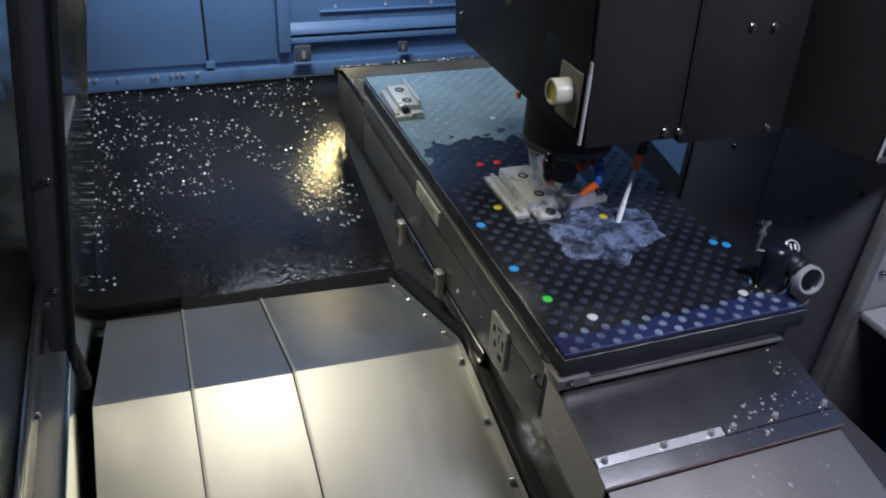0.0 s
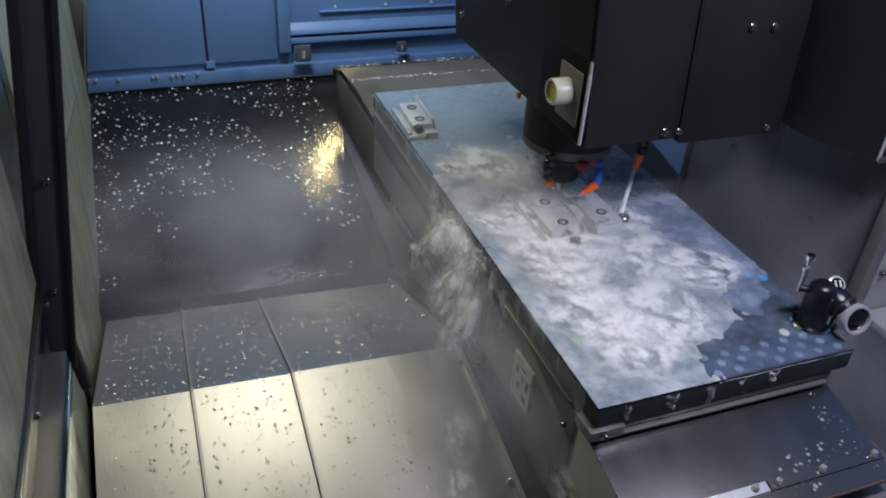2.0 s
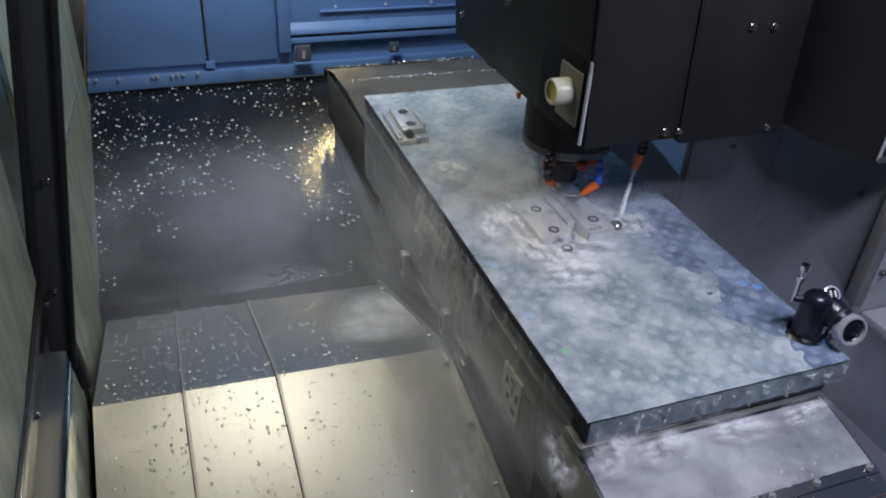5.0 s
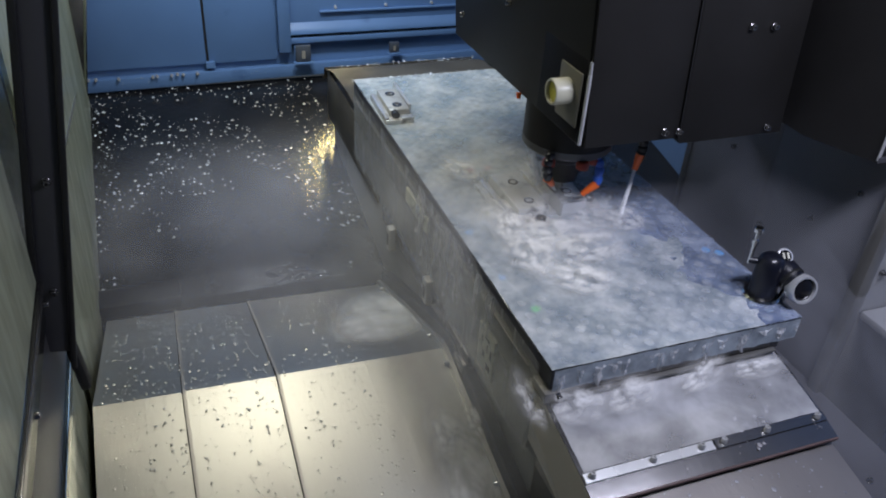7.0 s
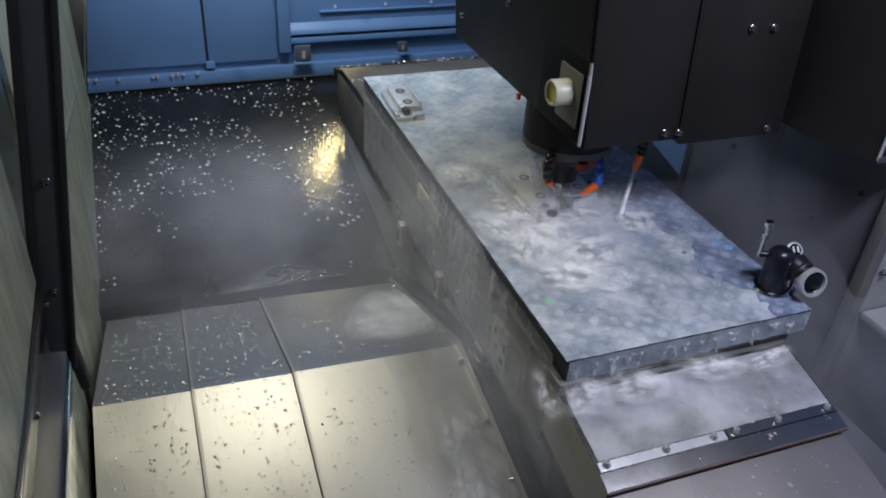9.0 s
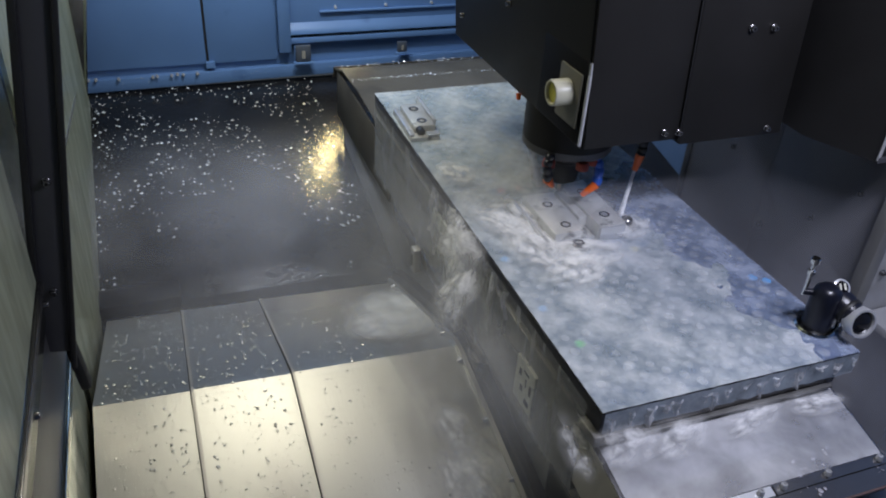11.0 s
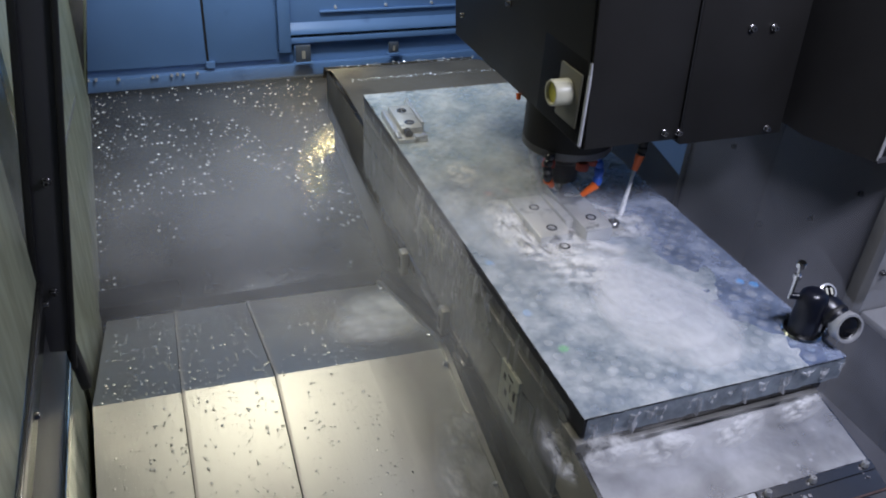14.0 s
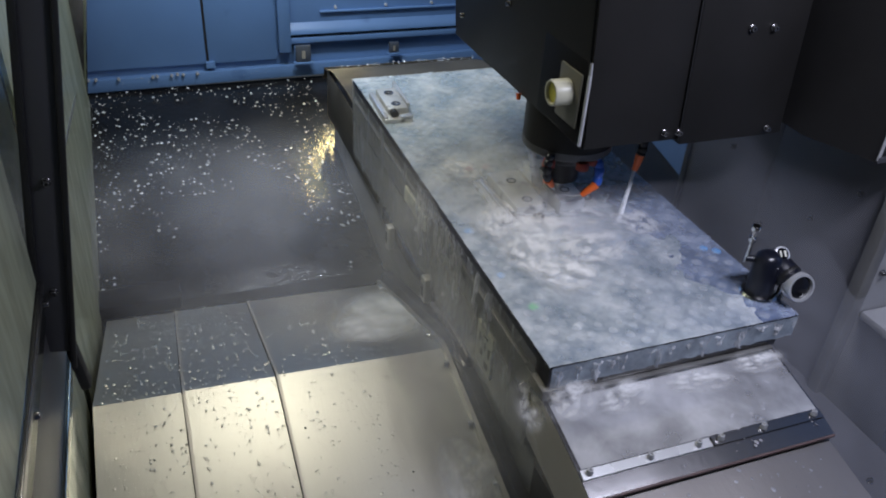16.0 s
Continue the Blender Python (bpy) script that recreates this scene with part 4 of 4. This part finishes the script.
def slab_z(x, y):
    z = RIDGE_Z - LEAN * (x + 0.79) - (0.0 if x > -0.397 else 0.0035 if x > -0.60 else 0.0065)
    return z - (0.225 * (0.4 - y) if y < 0.4 else 0.3632 * (y - 0.41))


def slab_spot(x0, x1):
    def spot(r):
        while True:
            x, y = r.uniform(x0, x1), r.uniform(-0.12, 0.92)
            if noise.noise(Vector((x * 6, y * 6, 4.0))) - 0.4 * (x + 0.42) + 0.35 > 0.0:
                return x, y, slab_z(x, y)
    return spot


drops("tray_drops", "scattered clear coolant drops on the black tray", 1300, tray_spot, 0.0009, 0.0056, WATER)
SLAB_DROPS = [(drops("cover_drops", "clear coolant drops on the stainless covers", n, slab_spot(x0, x1), 0.0008, 0.0038, CLEAR, 0.18), share)
              for n, x0, x1, share in ((1000, -0.775, -0.61, 0.0), (1000, -0.59, -0.405, 0.5), (1000, -0.385, -0.06, 1.0))]
drops("cover_end_drops", "rows of clear drops on the far way cover", 150, lambda r: (lambda x, k: (x, (1.655 if k else 1.46) - 0.12 * (x - 0.25) ** 2 + r.uniform(-0.012, 0.012), -0.100 if k else -0.0705))(r.uniform(0, 0.5), r.random() < 0.5), 0.0015, 0.0045, WATER)
def cover_spot(r):
    x, y = r.uniform(0.02, 0.47), r.uniform(-0.17, 0.03)
    while noise.noise(Vector((x * 7, y * 7, 2.0))) < -0.05 or x < 0.14:
        x, y = r.uniform(0.02, 0.47), r.uniform(-0.17, 0.03)
    return x, y, (-0.082 + 0.2167 * (y + 0.02)) if y < -0.02 else (-0.082 + 0.171 * (y + 0.02))


COVER_SPECKS = drops("cover_specks", "dried milky specks and drops on the end cover", 110, cover_spot, 0.0008, 0.0045, SPECK, 0.12)
LOWER_SPECKS = drops("lower_cover_specks", "milky specks and drops on the lower way cover", 130, lambda r: (lambda x, y: (x, y, -0.1315 + 0.2214 * (y + 0.18)))(r.uniform(0.10, 0.46), r.uniform(-0.50, -0.20)), 0.0008, 0.0045, SPECK, 0.12)
drops("wall_drops", "clear drops along the end wall foot", 60, lambda r: (r.uniform(-0.8, 0.7), WALL_Y - 0.029, -0.232 + r.uniform(-0.02, 0.004)), 0.001, 0.0026, WATER)


def mist_material(name, color, most, plateau, least, scale, low=0.28, high=0.72, grain=0.12, detail=5.0):
    m = fluid(name, color, low, high, scale, 1.0, 1.0, least, detail, grain=grain)
    n, l = m.node_tree.nodes, m.node_tree.links
    b = n["Principled BSDF"]
    b.inputs["Specular IOR Level"].default_value = 0.0
    cloud = b.inputs["Alpha"].links[0].from_socket
    tc = n.new("ShaderNodeTexCoord")
    flat = n.new("ShaderNodeMapping")
    flat.inputs["Scale"].default_value = (1, 0, 1)
    l.new(tc.outputs["Object"], flat.inputs["Vector"])
    g = n.new("ShaderNodeTexGradient")
    g.gradient_type = "SPHERICAL"
    l.new(flat.outputs[0], g.inputs[0])
    e = n.new("ShaderNodeMapRange")
    e.interpolation_type = "SMOOTHERSTEP"
    e.inputs["From Max"].default_value = plateau
    e.inputs["To Max"].default_value = most
    l.new(g.outputs["Fac"], e.inputs["Value"])
    mu = n.new("ShaderNodeMath")
    mu.operation = "MULTIPLY"
    l.new(cloud, mu.inputs[0]), l.new(e.outputs[0], mu.inputs[1])
    l.new(mu.outputs[0], b.inputs["Alpha"])
    return m


MIST = mist_material("coolant_mist", (0.76, 0.79, 0.87), 0.23, 0.60, 0.60, 1.4)
FLOOR_MIST = mist_material("floor_mist", (0.74, 0.77, 0.88), 0.19, 0.75, 0.45, 1.8)
HAZE = mist_material("flank_haze", (0.82, 0.84, 0.88), 0.29, 0.75, 0.50, 1.8)
THIN = mist_material("thin_coolant_mist", (0.76, 0.79, 0.88), 0.15, 0.75, 0.50, 1.6)
SPRAY = mist_material("coolant_spray", (0.96, 0.97, 0.94), 0.19, 0.80, 0.22, 2.2)


def puff(name, sx, sy, sz, seed, mat, label):
    """A billow of fine droplets: an uneven bowl that thins out towards its rim. The mesh has unit size and is scaled."""
    bm = bmesh.new()
    n, rings = 48, 14
    prev = [bm.verts.new((0, -0.45, 0))] * n
    for k in range(1, rings + 1):
        r = k / rings
        ring = []
        for i in range(n):
            a = 2 * math.pi * i / n
            x, z = r * math.cos(a), r * math.sin(a)
            ring.append(bm.verts.new((x, -0.45 * (1 - r * r) + 0.25 * noise.noise(Vector((x * 1.8 + seed, z * 1.8, seed))), z)))
        for i in range(n):
            q = (i + 1) % n
            bm.faces.new((prev[i], ring[i], ring[q]) if k == 1 else (prev[i], ring[i], ring[q], prev[q]))
        prev = ring
    ob = part(name, bm, mat)
    ob.scale = (sx, sy, sz)
    return tagged(ob, label, "mist", name + "s")


BANK = puff("mist_cloud", 0.85, 0.09, 0.75, 33.0, THIN, "faint grey coolant mist drifting in the enclosure")
MISTS = []
for i, (x, y, z, sx, sy, sz, rx, rz, mat) in enumerate((
        (-0.55, 1.14, -0.36, 0.60, 0.07, 0.58, -79, 0, FLOOR_MIST), (-0.14, 1.12, -0.35, 0.50, 0.07, 0.58, -79, -6, FLOOR_MIST), (0.67, 0.42, -0.06, 0.42, 0.08, 0.46, 0, -72, MIST),
        (0.22, 0.62, 0.03, 0.46, 0.10, 0.75, -90, 0, THIN), (-0.085, 0.42, -0.12, 0.52, 0.03, 0.32, -35, -75, HAZE), (-0.45, 0.62, -0.30, 0.50, 0.06, 0.55, -110, 0, THIN), (-0.085, 0.12, -0.18, 0.36, 0.03, 0.24, -35, -75, HAZE), (0.66, -0.08, -0.20, 0.36, 0.06, 0.50, -70, -10, THIN))):
    MISTS.append((puff("mist_cloud", sx, sy, sz, i * 5.1, mat, "faint grey coolant mist drifting in the enclosure"), x, y, z, rx, rz, i))
FOAM_CLOUD = mist_material("foam_cloud", (0.95, 0.95, 0.94), 0.80, 0.75, 0.08, 3.0, 0.32, 0.66, 0.14, 6.0)
WASH = mist_material("coolant_wash", (0.95, 0.96, 0.97), 0.90, 0.75, 0.50, 2.6, 0.34, 0.68, 0.20, 6.0)
FALL = mist_material("falling_foam", (0.95, 0.95, 0.93), 0.80, 0.85, 0.20, 2.4, 0.36, 0.66, 0.18, 6.0)
SURGE = mist_material("coolant_surge", (0.93, 0.94, 0.96), 0.46, 0.24, 0.35, 2.0, 0.30, 0.68, 0.20, 6.0)
FLOOD = mist_material("coolant_flood", (0.94, 0.94, 0.95), 0.84, 0.60, 0.10, 2.6, 0.38, 0.60, 0.18, 6.0)
SURGES = []
SOURCE = (0.205, 0.215)


def surge(label, heading, sizes, wide, beats):
    """A wave of coolant that runs out from under the jaws: nested sheets that well up one after the other."""
    w = thing("coolant_surge", label, "coolant", group="coolant surges")
    ux, uy = math.cos(radians(heading)), math.sin(radians(heading))
    for k, r in enumerate(sizes):
        bm = bmesh.new()
        n, rings = 56, 10
        prev = [bm.verts.new((0, 0, 0))] * n
        for q in range(1, rings + 1):
            ring = []
            for a in range(n):
                c, d = math.cos(2 * math.pi * a / n), math.sin(2 * math.pi * a / n)
                rag = 1 + 0.05 * noise.noise(Vector((c * 2.2 + k, d * 2.2, heading))) + 0.025 * noise.noise(Vector((c * 7, d * 7, k)))
                narrow = 1 - 0.30 * max(0.0, -c)
                ring.append(bm.verts.new((c * q / rings * rag, 0.10 * noise.noise(Vector((c * q * 0.3, d * q * 0.3, k))), d * narrow * q / rings * rag)))
            for a in range(n):
                b = (a + 1) % n
                bm.faces.new((prev[a], ring[a], ring[b]) if q == 1 else (prev[a], ring[a], ring[b], prev[b]))
            prev = ring
        ob = part("surge_sheet", bm, SURGE, w)
        ob.scale = (r, 0.010, r * wide)
        SURGES.append((ob, SOURCE[0] + ux * r * 0.86, SOURCE[1] + uy * r * 0.86, heading, k, len(sizes), beats))
    return w


surge("broad round white wave of coolant spreading on the plate", -80, (0.055, 0.105, 0.15, 0.185, 0.210), 1.28, (2.74, 11.62))
surge("long white tongue of coolant spreading on the plate", -80, (0.06, 0.11, 0.155, 0.185), 0.72, (3.62, 12.62, 13.45))
surge("round white wash of coolant beside the table edge", -118, (0.05, 0.085, 0.12), 1.0, (8.12, 8.95, 10.2))
FOAMS = []
for i, (x, y, sx, sz) in enumerate(((0.26, 0.40, 0.09, 0.07), (0.15, 0.36, 0.12, 0.09), (0.20, 0.28, 0.12, 0.09), (0.33, 0.35, 0.08, 0.08), (0.10, 0.45, 0.09, 0.10), (0.08, 0.30, 0.075, 0.11),
                                    (0.12, 0.20, 0.09, 0.08), (0.05, 0.40, 0.05, 0.10), (0.05, 0.64, 0.06, 0.08))):
    FOAMS.append((puff("foam_patch", sx, 0.012, sz, 40 + 3.3 * i, FOAM_CLOUD, "white swirling coolant foam washing over the plate"), x, y, i))
FALLS = []
for i, (x, y, sx, sz) in enumerate(((-0.115, 0.20, 0.06, 0.10), (-0.085, 0.10, 0.06, 0.11), (-0.13, 0.06, 0.05, 0.09), (-0.07, 0.22, 0.04, 0.07))):
    FALLS.append((puff("foam_splash", sx, 0.008, sz, 90 + 2.7 * i, FALL, "lumpy white foam splashing on the way cover beside the saddle"), x, y, slab_z(x, y) + 0.010, i))
CORNERS = []
for i, (x, y, z, sx, sz) in enumerate(((0.04, -0.03, -0.056, 0.075, 0.05), (0.13, -0.035, -0.062, 0.09, 0.045), (0.28, -0.03, -0.064, 0.10, 0.035), (-0.016, 0.02, -0.08, 0.045, 0.075), (0.42, -0.03, -0.064, 0.08, 0.03))):
    CORNERS.append((puff("edge_foam", sx, 0.008, sz, 120 + 4.1 * i, FALL, "white foam tumbling off the plate end onto the cover"), x, y, z, i))
FLOODS = []
for i, (x, y, sx, sz, t0, t1) in enumerate(((0.12, 0.30, 0.13, 0.17, 0.75, 2.6), (0.10, 0.10, 0.13, 0.15, 0.95, 2.5), (0.30, 0.24, 0.13, 0.12, 1.05, 2.4), (0.22, 0.06, 0.15, 0.13, 1.35, 2.9),
                                           (0.13, 0.00, 0.13, 0.12, 1.5, 2.8), (0.38, 0.16, 0.10, 0.12, 1.6, 2.6), (0.14, 0.62, 0.13, 0.10, 1.5, 3.3))):
    FLOODS.append((puff("foam_sheet", sx, 0.010, sz, 140 + 2.9 * i, FLOOD, "first white foaming flood of coolant on the plate"), x, y, t0, t1, i))
SPLASHES = []
for i, (x, y, sx, sz) in enumerate(((-0.09, 0.63, 0.10, 0.10), (-0.15, 0.60, 0.09, 0.06), (-0.06, 0.54, 0.06, 0.07))):
    SPLASHES.append((puff("cover_splash", sx, 0.010, sz, 200 + 3.1 * i, FALL, "ragged white splash of coolant on the saddle cover"), x, y, slab_z(x, y) + 0.008 + 0.001 * i, i))
EDGE_SPRAYS = []
for i, (x, y, z, sx, sz, rz) in enumerate(((-0.035, 0.44, -0.03, 0.10, 0.07, -75), (-0.055, 0.38, -0.09, 0.07, 0.11, -70), (-0.05, 0.50, -0.06, 0.08, 0.10, -80), (-0.06, 0.30, -0.14, 0.06, 0.12, -72))):
    EDGE_SPRAYS.append((puff("edge_spray", sx, 0.03, sz, 170 + 3.7 * i, FALL, "white coolant spray thrown over the long edge of the table"), x, y, z, rz, i))
WASHES = []
for x, y, sx, sz, tip in ((-0.07, 0.66, 0.17, 0.24, -110), (-0.13, 0.58, 0.14, 0.16, -110), (-0.075, 0.07, 0.085, 0.17, -77.3)):
    WASHES.append((puff("coolant_wash", sx, 0.01, sz, 60 + 50 * x, WASH, "soft milky wash of coolant on the way cover"), x, y, slab_z(x, y) + 0.0045, tip))
SPRAYS = []
for i, (x, y, z, sx, sy, sz) in enumerate(((0.16, 0.45, 0.06, 0.11, 0.09, 0.12), (0.11, 0.52, 0.05, 0.14, 0.09, 0.16), (0.26, 0.38, 0.025, 0.13, 0.03, 0.08))):
    SPRAYS.append((puff("spray_plume", sx, sy, sz, i * 3.7 + 20, SPRAY, "white coolant spray thrown up by the cutter"), x, y, z, i))



# ---- movement: saddle (x) and table (x, y) ----
STEPS = [(0, 0, 0), (0.5, -0.001, -0.0310), (1.0, -0.002, -0.0617), (2.0, -0.004, -0.1230), (3.0, -0.0045, -0.1838), (3.3, -0.005, -0.2020), (3.5, -0.0076, -0.2122), (3.7, -0.021, -0.2142),
         (3.9, -0.034, -0.2115), (4.0, -0.0362, -0.2065), (4.2, -0.0362, -0.1945), (5.4, -0.0355, -0.1200), (6.5, -0.0350, -0.0518), (7.0, -0.0350, -0.0222), (7.35, -0.0348, -0.0005), (7.5, -0.0346, 0.0032),
         (7.7, -0.0345, 0.0035), (7.85, -0.0170, 0.0200), (8.0, 0.0, 0.0369), (8.2, 0.0, 0.0362), (8.5, -0.0003, 0.0206), (9.0, -0.001, -0.0092),
         (10.2, -0.002, -0.0832), (11.5, -0.0035, -0.1635), (12.0, -0.0045, -0.1925), (12.3, -0.007, -0.2085), (12.5, -0.0175, -0.2136), (12.7, -0.0330, -0.2125), (12.85, -0.0370, -0.2075), (13.0, -0.0378, -0.1992),
         (14.0, -0.0370, -0.1373), (15.0, -0.0362, -0.0755), (16.0, -0.0360, -0.0150)]


LIFT = [(0, 0), (7.3, 0), (7.5, 0.005), (7.75, 0.0095), (8.05, 0.0095), (8.3, -0.001), (8.45, -0.002), (16, -0.002)]


def ride(ob, x, y, z, share=1.0, along=True, turn=0.0):
    walk(ob, [(t, pose(x + share * dx, y + (dy if along else 0), z, 0, 0, turn)) for t, dx, dy in STEPS])


def motions():
    ride(table, 0, 0, 0)
    for ob in (head, tool, *NOZZLES):
        walk(ob, [(t, pose(0, 0, dz)) for t, dz in LIFT])
    ride(VISE, 0.002, 0.980, 0, turn=-2)
    ride(JAWS, 0.106, 0.435, 0)
    ride(SETTER, 0.487, 0.080, 0)
    for ob in (saddle, far_cover, SLAB_SADDLE, lower_cover):
        ride(ob, 0, 0, 0, 1.0, False)
    ride(COVER_SPECKS, 0, 0, 0)
    ride(LOWER_SPECKS, 0, 0, 0, 1.0, False)
    ride(MOVING_BRACKET, 0.345, WALL_Y - 0.05, -0.168, 1.0, False)
    ride(SLAB_MIDDLE, 0, 0, 0, 0.5, False)
    for ob in (film, cover_film, end_runoff):
        ride(ob, 0, 0, 0)
    ride(runoff, 0, 0, 0, 1.0, False)
    for ob, x, y, z, rx in WASHES:
        walk(ob, [(t, pose(x + dx, y, z - (0.07 if t < 2.2 else 0.0), rx, 0, 0)) for t, dx, dy in STEPS])
    for ob, t, sink in WELLING:
        if t < 0.2:
            walk(ob, [(0, pose(0, 0, 0)), (16, pose(0, 0, 0))])
        else:
            walk(ob, [(0, pose(0, 0, sink)), (max(0.05, t - 0.15), pose(0, 0, sink)), (t + 0.2, pose(0, 0, 0)), (16, pose(0, 0, 0))])
    for ob, t in STRANDS:
        walk(ob, [(0, pose(0.03, 0.03, 0)), (t - 0.2, pose(0.03, 0.03, 0)), (t + 0.1, pose(0, 0, 0)), (9, pose(0, 0, -0.004)), (16, pose(0, 0, 0))])
    ride(spill, 0, 0, 0, 1.0, False)
    for ob, i in SPILLS:
        away, late = pose(0.06, 0.02, 0.0), 0.05 * i
        walk(ob, [(0, away), (1.1 + late, away), (1.5 + late, pose(0, -0.05, 0)), (2.5, pose(0, 0.01, 0)), (3.2, pose(0, 0.06, 0)), (3.7, away), (10.6, away), (11.0 + late, pose(0, 0.04, 0)), (12.0, pose(0, 0.06, 0)), (12.6, away), (16, away)])
    walk(end_film, [(0, pose(0, 0.012, 0)), (1.6, pose(0, 0.012, 0)), (2.3, pose(0, 0, 0)), (16, pose(0, 0, 0))])
    walk(door_film, [(0, pose(0, 0, -2.2)), (0.4, pose(0, 0, -2.2)), (1.1, pose(0, 0, 0)), (16, pose(0, 0, 0))])
    for ob, share in SLAB_DROPS:
        walk(ob, [(t, pose(share * dx, 0, -0.012 if t < 0.9 else -0.004 if t < 1.9 else 0.0)) for t, dx, dy in STEPS])
    for ob, x, y, i in FOAMS:
        start = 0.15 if i == 0 else 0.7
        walk(ob, [(0, pose(x, y, -0.02, -90, 0, 0)), (0.15 + start, pose(x, y, -0.02, -90, 0, 0)), (0.4 + start, pose(x, y, 0.008, -90, 0, 0))]
             + [(t, pose(x + 0.014 * math.sin(1.9 * t + i), y + 0.014 * math.cos(2.3 * t + i), 0.008 + 0.0015 * i, -90, 0, 28 * math.sin(0.7 * t + i))) for t in (2, 3, 4, 5, 6, 7, 8, 9, 10, 11, 12, 13, 14, 15, 16)])
    for ob, x, y, z, i in FALLS:
        rows = [(0, pose(x, y, z - 0.12, -77)), (1.55 + 0.1 * i, pose(x, y, z - 0.12, -77))]
        rows += [(0.5 * t, pose(x + 0.012 * math.sin(2.1 * t + i), y + 0.035 * math.sin(1.3 * t + 2 * i), z - (0.06 if math.sin(0.55 * t + 1.9 * i) < -0.55 else 0.0), -77, 0, 20 * math.sin(0.9 * t + i))) for t in range(4, 33)]
        walk(ob, rows)
    for ob, x, y, z, i in CORNERS:
        at = [(0, 0, 0), (2.3, -0.004, -0.141)] + [q for q in STEPS if q[0] > 2.4]
        walk(ob, [(t, pose(x + dx + 0.008 * math.sin(2.7 * t + i), y + dy, z - (0.12 if t < 2.35 else 0.010 * math.sin(3.1 * t + i)), -60, 0, 18 * math.sin(1.7 * t + i))) for t, dx, dy in at])
    low = pose(0.25, 0.60, -0.12)
    walk(BURST, [(0, low), (0.44, low), (0.56, pose(0.19, 0.44, 0)), (0.74, pose(0.19, 0.43, -0.01)), (0.92, low), (16, low)])
    for ob, x, y, t0, t1, i in FLOODS:
        under = pose(0.25, 0.52, -0.017, -90, 0, 20 * i)
        walk(ob, [(0, under), (t0 - 0.15, under), (t0 + 0.15, pose(x, y + 0.05, 0.0075 + 0.0006 * i, -90, 0, 15 * i)), (t1, pose(x, y - 0.02, 0.0075 + 0.0006 * i, -90, 0, 15 * i + 12)), (t1 + 0.4, under), (16, under)])
    for ob, x, y, z, rz, i in EDGE_SPRAYS:
        inside = pose(0.18, 0.50, -0.16, -90, 0, rz)
        rows = [(0, inside)]
        for t0, t1 in ((1.25, 3.5), (10.9, 12.7)):
            rows += [(t0 + 0.1 * i - 0.25, inside), (t0 + 0.1 * i, pose(x, y - 0.04, z, -35, 0, rz))]
            rows += [(t0 + 0.1 * i + f * (t1 - t0 - 0.5), pose(x + 0.01 * math.sin(9 * f + i), y - 0.04 + 0.09 * f, z + 0.015 * math.sin(7 * f + 2 * i), -35, 0, rz + 14 * math.sin(8 * f + i))) for f in (0.25, 0.5, 0.75, 1.0)]
            rows.append((t1, inside))
        walk(ob, rows + [(16, inside)])
    for ob, x, y, z, i in SPLASHES:
        below = pose(x, y, z - 0.07, -110)
        rows = [(0, below)]
        for t0, t1 in ((2.55, 3.6), (11.45, 12.5)):
            rows += [(t0 + 0.06 * i - 0.15, below), (t0 + 0.06 * i, pose(x + 0.03, y - 0.02, z, -110, 0, 10)), (t0 + 0.35, pose(x, y, z, -110, 0, 0)), (t1 - 0.2, pose(x - 0.01, y + 0.02, z, -110, 0, -6)), (t1 + 0.1 * i, below)]
        walk(ob, rows + [(16, below)])
    walk(first_wet, [(0, pose(0.26, 0.34, 0.0004)), (16, pose(0.26, 0.34, 0.0004))])
    for ob, x, y, heading, k, n, beats in SURGES:
        rest, rows = pose(0.25, 0.55, -0.017, -90, 0, heading), []
        flat = pose(x, y, 0.0085 + 0.0012 * (n - k), -90, 0, heading)
        rows.append((0, rest))
        for t in beats:
            up, down = t + 0.085 * k, t + 0.085 * n + 0.16 + 0.05 * k
            rows += [(up - 0.06, rest), (up + 0.04, flat), (down, flat), (down + 0.18, rest)]
        walk(ob, rows + [(16, rest)])
    for ob, x, y, z, rx, rz, i in MISTS:
        late = 0.3 if i == 0 else 0.0
        rise = [(0, pose(x, y, z - 1.3, rx, 0, rz)), (0.3 + late, pose(x, y, z - 1.3, rx, 0, rz)), (1.08 + late, pose(x, y, z, rx, 0, rz))]
        walk(ob, rise + [(t, pose(x + 0.03 * math.sin(t + i), y + 0.03 * math.sin(1.3 * t + i), z + 0.015 * math.sin(0.8 * t + 2 * i), rx, 0, rz + 5 * math.sin(0.9 * t + i))) for t in (3, 5, 7, 9, 11, 13, 14.5, 16)])
    walk(BANK, [(t, pose(-0.45 + 0.02 * math.sin(t), y, z, -79, 0, 0)) for t, y, z in ((0, 1.3, -1.5), (12.6, 1.3, -1.5), (13.3, 1.30, -0.31), (14.6, 1.34, -0.29), (15.1, 1.30, -0.32), (15.9, 1.3, -1.5), (16, 1.3, -1.5))])
    for ob, x, y, z, i in SPRAYS:
        walk(ob, [(0, pose(x + 0.08, y, z - 0.18, -78)), (0.22, pose(x + 0.08, y, z - 0.18, -78)), (0.48, pose(x, y, z - 0.02, -78))] + [(0.5 * t, pose(x + 0.012 * math.sin(t * 2.1 + i), y + 0.012 * math.cos(1.7 * t + i), z + 0.008 * math.sin(2.9 * t), -78, 0, 25 * math.sin(t * 1.1 + i))) for t in range(2, 33)])


motions()
